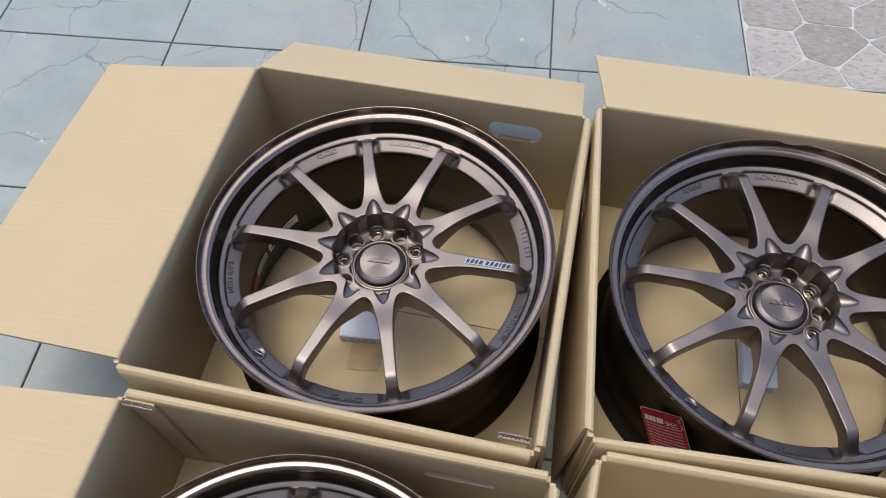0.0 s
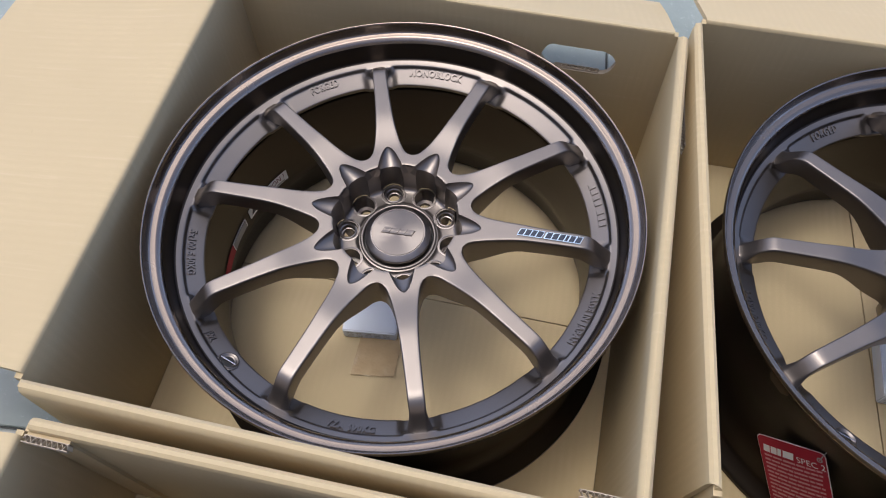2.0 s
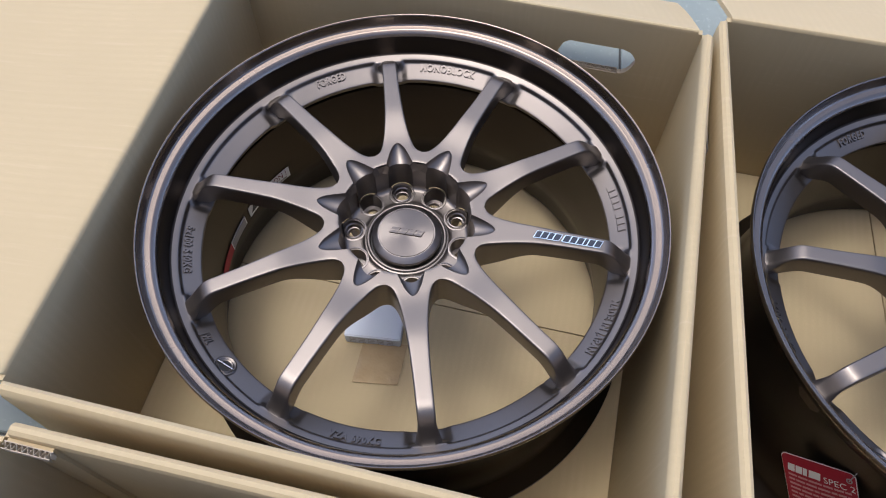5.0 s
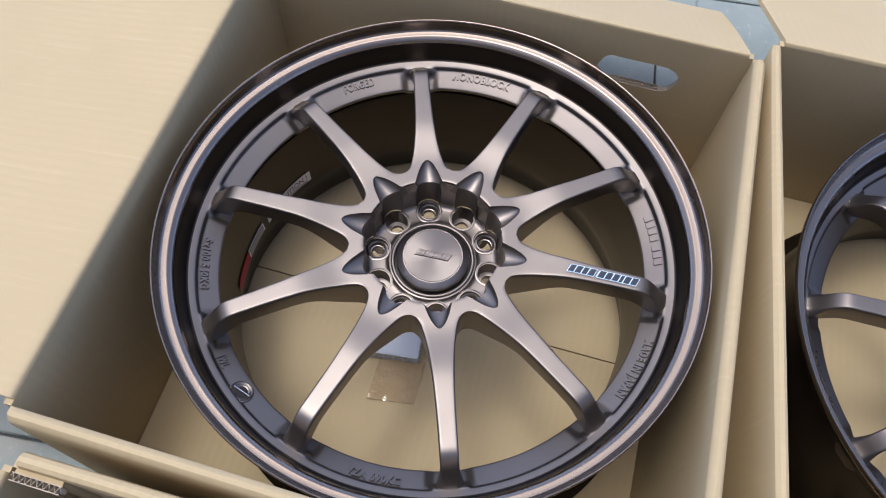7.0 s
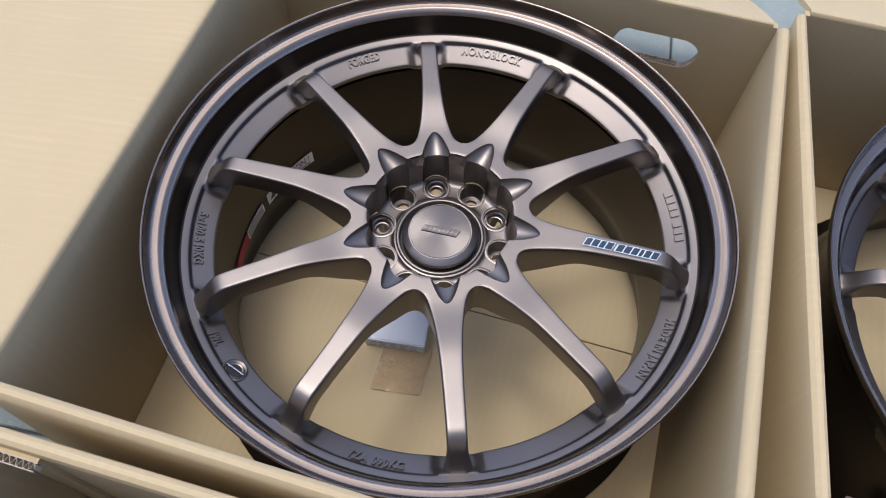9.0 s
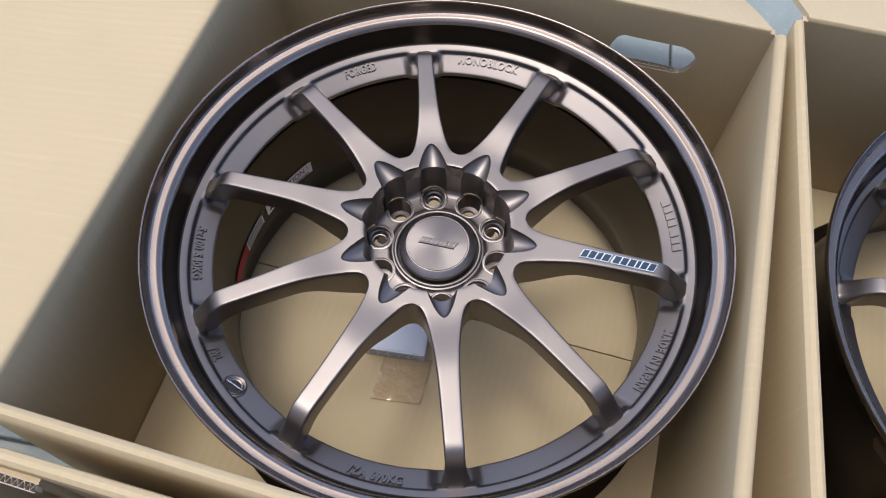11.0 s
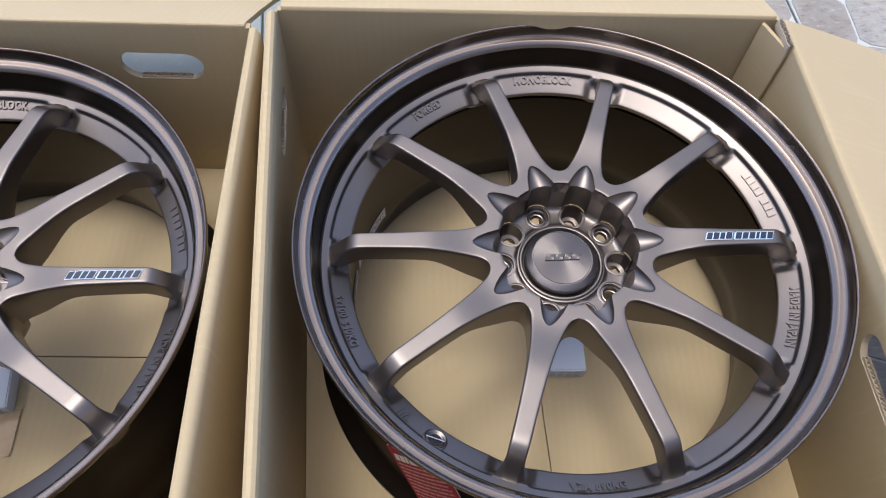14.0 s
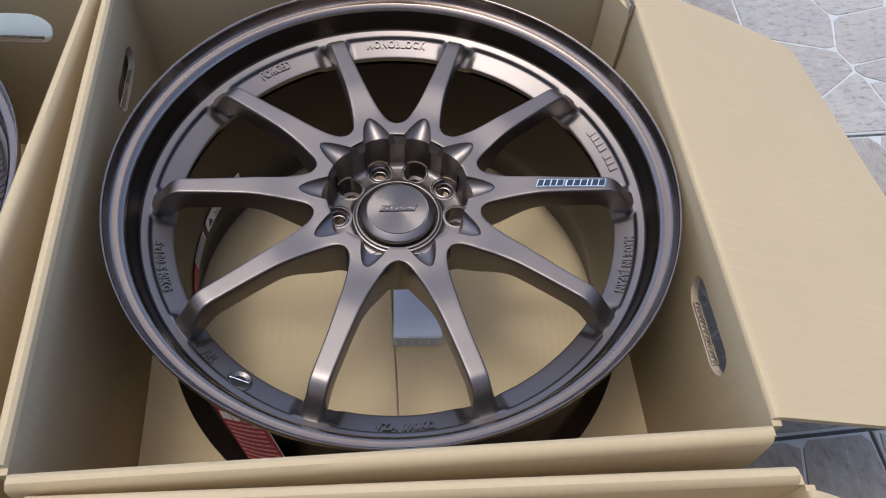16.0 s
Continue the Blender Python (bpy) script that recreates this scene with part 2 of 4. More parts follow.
def bullets(ks, n=36):
    """The blunt tapered run-outs of the lug bores, lying in the spokes' tops."""
    verts, faces = [], []
    us = [0.0, 0.12, 0.25, 0.4, 0.55, 0.68, 0.78, 0.86, 0.92, 0.96, 0.985, 0.998]
    for k in ks:
        m, o = pose(0, 0, 0.1898, 0, 0, 36 * k), len(verts)
        for u in us:
            x = 0.0520 + 0.0264 * u
            rho = 0.0128 * (1 - 0.60 * u) * math.sqrt(1 - u ** 5)
            verts += [m @ Vector((x, rho * math.cos(2 * math.pi * i / n), 0.92 * rho * math.sin(2 * math.pi * i / n))) for i in range(n)]
        for r in range(len(us) - 1):
            faces += [(o + r * n + i, o + r * n + (i + 1) % n, o + (r + 1) * n + (i + 1) % n, o + (r + 1) * n + i) for i in range(n)]
        faces += [tuple(o + i for i in range(n)), tuple(o + (len(us) - 1) * n + i for i in range(n))]
    return mesh_of("bullets", verts, faces)


def lug_rods(ks, r, radius, z0):
    return rods([pose(r * math.cos(radians(36 * k)), r * math.sin(radians(36 * k)), z0) for k in ks], radius, 0.06)


def spoke_mesh():
    """One spoke with its share of the bored collar round the hub."""
    radii = [BORE_WALL, BORE_WALL + 0.0003, BORE_WALL + 0.0009, 0.0600, 0.0630, 0.0660, 0.0680] + [VALLEY + 0.00045 * i for i in range(20)]
    radii += [radii[-1] + 0.004 * (i + 1) for i in range(26)]
    radii = [r for r in radii if r < 0.171] + [0.1725 + 0.0015 * i for i in range(8)] + [0.184 + 0.0016 * i for i in range(11)]
    verts, faces = [], []
    for q, r in enumerate(radii):
        a, top = spoke_half(r) if r > VALLEY else radians(18), spoke_top(r) - (0.0007, 0.0002, 0.0)[min(q, 2)]
        low = 0.152 + 0.021 * step(r, 0.072, 0.118) - 0.014 * step(r, 0.165, 0.192)
        cap = radians(18)
        e, g = step(r, 0.180, 0.196), step(r, VALLEY + 0.0002, VALLEY + 0.0016)
        half = [(min(cap, a + dy * g / r), top - (top - z) * (g if z > top - 0.002 else 1)) for dy, z in (
            (-0.0004, low), (0.0002 + 0.004 * e, top - 0.012 + 0.003 * e), (0.0004 + 0.0034 * e, top - 0.0040 - 0.0010 * e), (0.0003 + 0.0016 * e, top - 0.0013 - 0.0014 * e),
            (-0.0001 + 0.0004 * e, top - 0.0005 - 0.0008 * e), (-0.0006 - 0.0004 * e, top - 0.0001 - 0.0003 * e), (-0.0011 - 0.0014 * e, top))]
        flat = half[-1][0]
        row = [(-p, z) for p, z in half] + [(flat * f / 5, top) for f in range(-4, 5)] + [(p, z) for p, z in reversed(half)]
        verts += [(r * math.cos(p), r * math.sin(p), z) for p, z in row]
    k = len(row)
    for i in range(len(radii) - 1):
        for p in range(k - 1):
            faces.append((i * k + p, (i + 1) * k + p, (i + 1) * k + p + 1, i * k + p + 1))
        faces.append((i * k + k - 1, (i + 1) * k + k - 1, (i + 1) * k, i * k))
    faces += [tuple(range(k)), tuple((len(radii) - 1) * k + p for p in range(k))]
    return cut(mesh_of("spoke", verts, faces, True), bullets([0]), lug_rods([0], 0.0495, 0.0118, 0.1400))


def hub_mesh():
    profile = [(0.0345, HUB_Z + 0.0030), (0.0365, HUB_Z + 0.0030), (0.0378, HUB_Z + 0.0026), (0.0388, HUB_Z + 0.0014), (0.0402, HUB_Z + 0.0004), (0.0420, HUB_Z),
               (0.0515, HUB_Z), (0.0538, HUB_Z + 0.0005), (0.0554, HUB_Z + 0.0017), (0.0565, HUB_Z + 0.0037), (0.0567, HUB_Z + 0.0070), (0.0569, 0.1870), (0.0571, 0.1870),
               (0.0571, 0.1300), (0.0560, 0.1230), (0.0540, 0.1190), (0.0345, 0.1190)]
    hub = revolve("hub", profile, 180, True)
    return cut(hub, lug_rods(range(10), 0.0495, 0.0116, HUB_Z + 0.0004), bullets(range(10)), lug_rods(range(10), 0.05, 0.0098, 0.10))


def pad_height(r, a):
    """The ring of flat pads between the spokes, inside the ledge."""
    off = abs((a + math.pi / 10) % (math.pi / 5) - math.pi / 10)
    ledge = 0.1738 + 0.0024 * min(1, max(0, (r - 0.1962) / 0.0053))
    pad = 0.1705 - 0.0060 * (0.196 - r) / 0.0115
    roll = (1 - step(off, radians(3.4), radians(6.0))) * (1 - step(r, 0.1900, 0.1965))
    inner = pad - 0.0028 * roll
    edge = step(off, radians(3.7), radians(4.9))
    inner += (ledge - inner) * (1 - edge) * step(r, 0.1905, 0.1962)
    return inner + (ledge - inner) * step(r, 0.1952, 0.1968)


def pad_mesh():
    inside = [0.0, 0.004, 0.02, 0.06, 0.13, 0.22, 0.33, 0.45, 0.57, 0.68, 0.78, 0.86, 0.92, 0.965]
    outside = [0.1956, 0.1961, 0.1966, 0.1972, 0.1990, 0.2015]
    rr = [PAD_IN + (0.1956 - PAD_IN) * f for f in inside] + outside
    n, verts, faces = 900, [], []
    k = len(inside) + len(outside) + 1
    for i in range(n):
        a = 2 * math.pi * i / n
        row = [(PAD_IN + 0.0035, pad_height(PAD_IN, a) - 0.0075)]
        row += [(r, pad_height(r, a) - (0.0012, 0.0004, 0.0001)[min(q, 2)] * (q < 3)) for q, r in enumerate(rr)]
        verts += [(r * math.cos(a), r * math.sin(a), z) for r, z in row]
    for i in range(n):
        j = (i + 1) % n
        for p in range(k - 1):
            faces.append((i * k + p, j * k + p, j * k + p + 1, i * k + p + 1))
    return smoothed(mesh_of("pad_ring", verts, faces, True), 40)


def arc_text(text, size, r, angle, width, inward=False, depth=0.0016):
    """Letters bent round the wheel; their tops point outward, or inward and read the other way."""
    me = letters(text, size, depth, 0.0, 1.14, 0.035)
    xs = [v.co.x for v in me.vertices]
    stretch, mid = width / (max(xs) - min(xs)), (max(xs) + min(xs)) / 2
    for v in me.vertices:
        x, y, z = v.co
        x = (x - mid) * stretch
        if inward:
            rr, a = r - y, radians(angle) + x / r
        else:
            rr, a = r + y, radians(angle) - x / r
        v.co = (rr * math.cos(a), rr * math.sin(a), 0.1706 - 0.0060 * (0.196 - rr) / 0.0115 + z)
    return me


def bar_mesh(width, height, r, angle):
    """One raised plain bar on the pads, standing for a mark."""
    verts = []
    for z in (0.0, 0.0013):
        for x, y in ((-width / 2, -height / 2), (width / 2, -height / 2), (width / 2, height / 2), (-width / 2, height / 2)):
            rr, a = r + y, radians(angle) - x / r
            verts.append((rr * math.cos(a), rr * math.sin(a), 0.1706 - 0.0060 * (0.196 - rr) / 0.0115 + z))
    return mesh_of("raised_mark", verts, [(0, 1, 2, 3), (4, 5, 6, 7)] + [(q, (q + 1) % 4, 4 + (q + 1) % 4, 4 + q) for q in range(4)])


def carton_bar(size):
    """A small bar with softened edges, centred."""
    bm = bmesh.new()
    bmesh.ops.create_cube(bm, size=1.0)
    for v in bm.verts:
        v.co = Vector((v.co.x * size[0], v.co.y * size[1], v.co.z * size[2]))
    bmesh.ops.bevel(bm, geom=bm.edges[:], offset=min(size) * 0.2, segments=1, affect="EDGES")
    me = bpy.data.meshes.new("bar")
    bm.to_mesh(me)
    bm.free()
    return me


def barrel_text(text, size, r, angle, z0, width, sign=-1):
    """Flat letters on a barrel's wall; sign -1 reads inside, 1 outside."""
    me = letters(text, size, 0.0)
    xs = [v.co.x for v in me.vertices]
    stretch, mid = width / (max(xs) - min(xs)), (max(xs) + min(xs)) / 2
    for v in me.vertices:
        x, y = (v.co.x - mid) * stretch, v.co.y
        a = radians(angle) + sign * x / r
        v.co = (r * math.cos(a), r * math.sin(a), z0 + y)
    return me


def strip_on_barrel(name, r, a0, a1, z0, z1, slope=0.0):
    """A thin film that follows the barrel's wall."""
    n, verts, faces = 12, [], []
    for d in (0.0, 0.0004):
        for i in range(n + 1):
            a = radians(a0 + (a1 - a0) * i / n)
            s = slope * i / n
            for z in (z0 + s, z1 + s):
                rr = r - d
                verts.append((rr * math.cos(a), rr * math.sin(a), z))
    for i in range(n):
        for o in (0, 2 * (n + 1)):
            faces.append((o + 2 * i, o + 2 * i + 2, o + 2 * i + 3, o + 2 * i + 1))
    return mesh_of(name, verts, faces, True)


def badge_mesh(spans, h, lift):
    """Thin slanted shapes on a spoke's top."""
    verts, faces = [], []
    for x0, w in spans:
        i = len(verts)
        verts += [(px, py, spoke_top(px) + lift) for px, py in ((x0 + 0.38 * -h, -h), (x0 + w + 0.38 * -h, -h), (x0 + w + 0.38 * h, h), (x0 + 0.38 * h, h))]
        faces.append((i, i + 1, i + 2, i + 3))
    return mesh_of("badge", verts, faces)


SEAT = [(0.0124, -0.0006), (0.0121, 0.0006), (0.0112, 0.0007), (0.0102, -0.0012), (0.0093, -0.0030), (0.0086, -0.0030), (0.0083, -0.0010),
        (0.0074, -0.0006), (0.0067, -0.0012), (0.0064, -0.0060), (0.0057, -0.0062), (0.0052, -0.0056), (0.0050, -0.0066), (0.0050, -0.0100)]
BORE = [(0.0124, -0.0006), (0.0121, 0.0006), (0.0110, 0.0007), (0.0103, -0.0008), (0.0100, -0.0150), (0.0096, -0.0160), (0.0060, -0.0163), (0.0057, -0.0170), (0.0057, -0.0195)]


def alloy_wheel(m, label):
    root = tagged(new("alloy_wheel"), label, "alloy wheel", "set of wheels in boxes")
    root.matrix_basis = m
    outer = [(0.2015, 0.1762), (0.2025, 0.1765), (0.2033, 0.1775), (0.2038, 0.1795), (0.2046, 0.1850), (0.2054, 0.1900), (0.2061, 0.1938), (0.2067, 0.1957),
             (0.2074, 0.1972), (0.2083, 0.1985), (0.2093, 0.1994), (0.2102, 0.2001), (0.2108, 0.2005), (0.2113, 0.2007), (0.2119, 0.2008),
             (0.2156, 0.2012), (0.2161, 0.2014), (0.2165, 0.2019), (0.2168, 0.2027), (0.2182, 0.2068), (0.2186, 0.2090), (0.2188, 0.2104), (0.2191, 0.2113), (0.2196, 0.2119), (0.2201, 0.2120),
             (0.2206, 0.2115), (0.2209, 0.2104), (0.2210, 0.2090), (0.2208, 0.2066), (0.2196, 0.2046), (0.2110, 0.1975), (0.2085, 0.1945), (0.2070, 0.1915), (0.2048, 0.1840)]
    part("lip", smoothed(revolve("lip", outer[7:], 192), 40), BRONZE_LIP, root, "satin bronze stepped outer lip")
    # The wall's dark reflections and the barrel's shade are painted by colour.
    part("lip_wall", smoothed(revolve("lip_wall", outer[:8], 192), 40), BRONZE_SHADED, root, "bronze inner wall of the lip, its shade put into a near-black colour")
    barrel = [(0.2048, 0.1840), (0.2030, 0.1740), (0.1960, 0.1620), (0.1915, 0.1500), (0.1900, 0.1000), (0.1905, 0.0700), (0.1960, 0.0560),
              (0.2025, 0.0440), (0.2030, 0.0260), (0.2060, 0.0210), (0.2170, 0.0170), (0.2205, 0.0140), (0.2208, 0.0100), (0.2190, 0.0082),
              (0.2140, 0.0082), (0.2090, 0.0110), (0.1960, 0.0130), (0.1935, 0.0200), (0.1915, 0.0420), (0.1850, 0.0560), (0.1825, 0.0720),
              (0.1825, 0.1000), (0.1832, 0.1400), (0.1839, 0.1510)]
    part("barrel", smoothed(revolve("barrel", barrel, 128), 40), BRONZE_SHADED, root, "bronze painted barrel, its shade put into a near-black colour")
    part("pad_ring", PAD_ME, BRONZE, root)
    part("hub", HUB_ME, BRONZE, root)
    for k in range(10):
        part("spoke", SPOKE_ME, BRONZE, root, m=pose(0, 0, 0, 0, 0, 36 * k))
    for k in range(5):
        part("lug_seat", SEAT_ME, SEAT_METAL, root, m=pose(0.05 * math.cos(radians(72 * k)), 0.05 * math.sin(radians(72 * k)), HUB_Z))
        part("lug_bore", BORE_ME, SEAT_METAL, root, m=pose(0.05 * math.cos(radians(72 * k + 36)), 0.05 * math.sin(radians(72 * k + 36)), HUB_Z))
    # centre cap
    ring = revolve("cap_ring", [(0.0366, HUB_Z + 0.0029), (0.0360, HUB_Z + 0.0042), (0.0350, HUB_Z + 0.0047), (0.0339, HUB_Z + 0.0046), (0.0333, HUB_Z + 0.0040), (0.0331, HUB_Z - 0.0010), (0.0306, HUB_Z - 0.0010)], 96)
    part("cap_seat", smoothed(ring, 40), BRONZE, root)
    # A flat black ring paints the shade down in the cap's gap.
    part("cap_gap_shade", revolve("cap_gap_shade", [(0.0335, HUB_Z - 0.0006), (0.0290, HUB_Z - 0.0006)], 96), BLACK, root)
    bevel = [(0.0313, HUB_Z), (0.0313, CAP_Z - 0.0038), (0.0311, CAP_Z - 0.0033), (0.0307, CAP_Z - 0.0029), (0.0262, CAP_Z - 0.0006), (0.0258, CAP_Z - 0.0003), (0.0254, CAP_Z - 0.0003), (0.0253, CAP_Z - 0.0009), (0.0249, CAP_Z - 0.0009)]
    cap = part("centre_cap", smoothed(revolve("centre_cap", [(0.0249, CAP_Z - 0.0009), (0.0247, CAP_Z), (0.0150, CAP_Z + 0.0003), (0.0, CAP_Z + 0.0005)], 96), 30), SPUN, root, "spun bronze-grey centre cap")
    # Bevel lit by colour: a lighter metal than the cap's own face.
    part("cap_bevel", smoothed(revolve("cap_bevel", bevel, 96), 30), SEAT_METAL, cap)
    shapes = ((-0.0150, 0.0066), (-0.0078, 0.0070), (-0.0002, 0.0062), (0.0066, 0.0068))
    # A larger dark copy under each block paints the engraved outline's shade.
    for grow, z1, mat in ((0.0004, CAP_Z + 0.0008, BRONZE_SHADED), (0.0, CAP_Z + 0.0013, SPUN)):
        for x, w in shapes:
            verts = []
            for z in (CAP_Z - 0.001, z1):
                for px, py in ((x - grow, -0.0028 - grow), (x + w + grow, -0.0028 - grow), (x + w + grow + 0.0026, 0.0028 + grow), (x - grow + 0.0026, 0.0028 + grow)):
                    verts.append((px, py, z))
            faces = [(4, 5, 6, 7)] + [(q, (q + 1) % 4, 4 + (q + 1) % 4, 4 + q) for q in range(4)]
            part("cap_mark", mesh_of("cap_mark", verts, faces), mat, cap, m=pose(0, 0, 0, 0, 0, -107))
    # raised wording on the pads (angles from the first spoke)
    tagged(part("wording", arc_text("FORGED", 0.0090, 0.1906, 18.0, 0.0300), BRONZE, root), kind="stuff")
    tagged(part("wording", arc_text("MONOBLOCK", 0.0090, 0.1906, -18.0, 0.0560), BRONZE, root), kind="stuff")
    for off, width in ((-3.5, 0.0052), (-2.5, 0.0052), (-1.5, 0.0052), (-0.5, 0.0052), (1.0, 0.0050), (2.0, 0.0052), (3.0, 0.0052)):
        part("raised_mark", bar_mesh(width, 0.0060, 0.1904, -90.8 - 1.95 * off), BRONZE, root)
    tagged(part("wording", arc_text("MADE IN JAPAN", 0.0082, 0.1906, -126.8, 0.0550), BRONZE, root), kind="stuff")
    tagged(part("wording", arc_text("VZA 690KG", 0.0082, 0.1906, -197.0, 0.0410, True), BRONZE, root), kind="stuff")
    tagged(part("wording", arc_text("JWL", 0.0082, 0.1906, -243.0, 0.0115, True), BRONZE, root), kind="stuff")
    tagged(part("wording", arc_text("5x100 540KG", 0.0082, 0.1906, -270.0, 0.0470, True), BRONZE, root), kind="stuff")
    # valve hole
    at = pose(0, 0, 0, 0, 0, -234) @ pose(0.1912, 0, 0.1682, 0, -27.5, 0)
    hole = revolve("valve_hole", [(0.0094, -0.0015), (0.0094, 0.0008), (0.0084, 0.0014), (0.0076, 0.0008), (0.0070, 0.0003), (0.0062, 0.0011), (0.0056, 0.0006), (0.0052, 0.0004)], 40)
    valve = part("valve_hole", smoothed(hole, 25), BRONZE, root, "valve hole with a bright pin, its dark depth a black disc", at)
    # No bore is cut; a black disc paints the hole's shaded depth.
    part("valve_bore_shade", revolve("valve_bore_shade", [(0.0056, 0.0004), (0.0, 0.0004)], 32), BLACK, valve)
    part("valve_pin", carton_bar((0.0010, 0.0150, 0.0010)), STEEL, valve, "bright steel pin", pose(0, 0, 0.0018, 0, 0, 20))
    # spoke badge: dark slanted blocks, each with a pale blue outline
    badge = part("badge", badge_mesh([(0.1120, 0.0062), (0.1353, 0.0062)], 0.0031, 0.0006), PALE_BLUE, root, "pale blue outlined badge of dark slanted blocks", pose(0, 0, 0, 0, 0, -108))
    for x0, w in ((0.1128, 0.0044), (0.1182, 0.0046), (0.1238, 0.0038), (0.1286, 0.0048), (0.1366, 0.0048), (0.1424, 0.0046), (0.1480, 0.0046), (0.1536, 0.0026), (0.1572, 0.0046), (0.1628, 0.0046)):
        part("badge_outline", badge_mesh([(x0 - 0.0005, w + 0.0010)], 0.0037, 0.0008), PALE_BLUE, badge)
        part("badge_block", badge_mesh([(x0, w)], 0.0031, 0.0011), INK, badge)
    # films inside the barrel
    caution = part("caution_film", strip_on_barrel("caution_film", 0.1818, 40, 60.5, 0.0755, 0.0905), WHITE, root, "white caution sticker inside the barrel")
    part("caution_wording", barrel_text("CAUTION !", 0.0115, 0.1811, 48.3, 0.0845, 0.043), PLUM, caution)
    for z in (0.0770, 0.0784):
        part("caution_line", strip_on_barrel("caution_line", 0.1812, 41.5, 55.0, z, z + 0.0006), GREY_PRINT, caution)
    tri = [(0.1811 * math.cos(radians(58.0 + d)), 0.1811 * math.sin(radians(58.0 + d)), z) for d, z in ((-1.5, 0.0790), (1.5, 0.0790), (0, 0.0880))]
    part("warning_sign", mesh_of("warning_sign", tri, [(0, 1, 2)]), INK, caution)
    part("grey_film", strip_on_barrel("grey_film", 0.1818, 63.0, 73.5, 0.0755, 0.0885), WHITE, root, "white sticker with grey print")
    part("grey_print", strip_on_barrel("grey_print", 0.1812, 63.6, 73.2, 0.0768, 0.0872), GREY_PRINT, root)
    part("red_film", strip_on_barrel("red_film", 0.1818, 73.6, 85, 0.0755, 0.0885), RED, root)
    return root


SPOKE_ME, HUB_ME, PAD_ME = spoke_mesh(), hub_mesh(), pad_mesh()
SEAT_ME, BORE_ME = smoothed(revolve("lug_seat", SEAT, 40), 35), smoothed(revolve("lug_bore", BORE, 40), 35)

# ---- cartons ----
TOP, WALL, FLAP = 0.230, 0.006, 0.232


def skin(name, grid, thick, centre=None):
    """A sheet from rows of points, given thickness on the side away from the centre (by its first row)."""
    rows, cols = len(grid), len(grid[0])
    pts = [[Vector(p) for p in row] for row in grid]

    def normal(i, j):
        du = pts[i][min(j + 1, cols - 1)] - pts[i][max(j - 1, 0)]
        dv = pts[min(i + 1, rows - 1)][j] - pts[max(i - 1, 0)][j]
        return du.cross(dv).normalized()
    sign = 1
    if centre is not None and normal(rows // 2, 0).dot(Vector(centre) - pts[rows // 2][0]) > 0:
        sign = -1
    verts, faces = [], []
    for side in (0, 1):
        for i in range(rows):
            for j in range(cols):
                verts.append(pts[i][j] + normal(i, j) * thick * side * sign)
    o = rows * cols
    for i in range(rows - 1):
        for j in range(cols - 1):
            a, b, c, d = i * cols + j, i * cols + j + 1, (i + 1) * cols + j + 1, (i + 1) * cols + j
            faces += [(a, b, c, d), (o + a, o + d, o + c, o + b)]
    rim = [j for j in range(cols)] + [i * cols + cols - 1 for i in range(1, rows)]
    rim += [(rows - 1) * cols + j for j in range(cols - 2, -1, -1)] + [i * cols for i in range(rows - 2, 0, -1)]
    for q in range(len(rim)):
        a, b = rim[q], rim[(q + 1) % len(rim)]
        faces.append((a, o + a, o + b, b))
    return smoothed(mesh_of(name, verts, faces, True), 40)


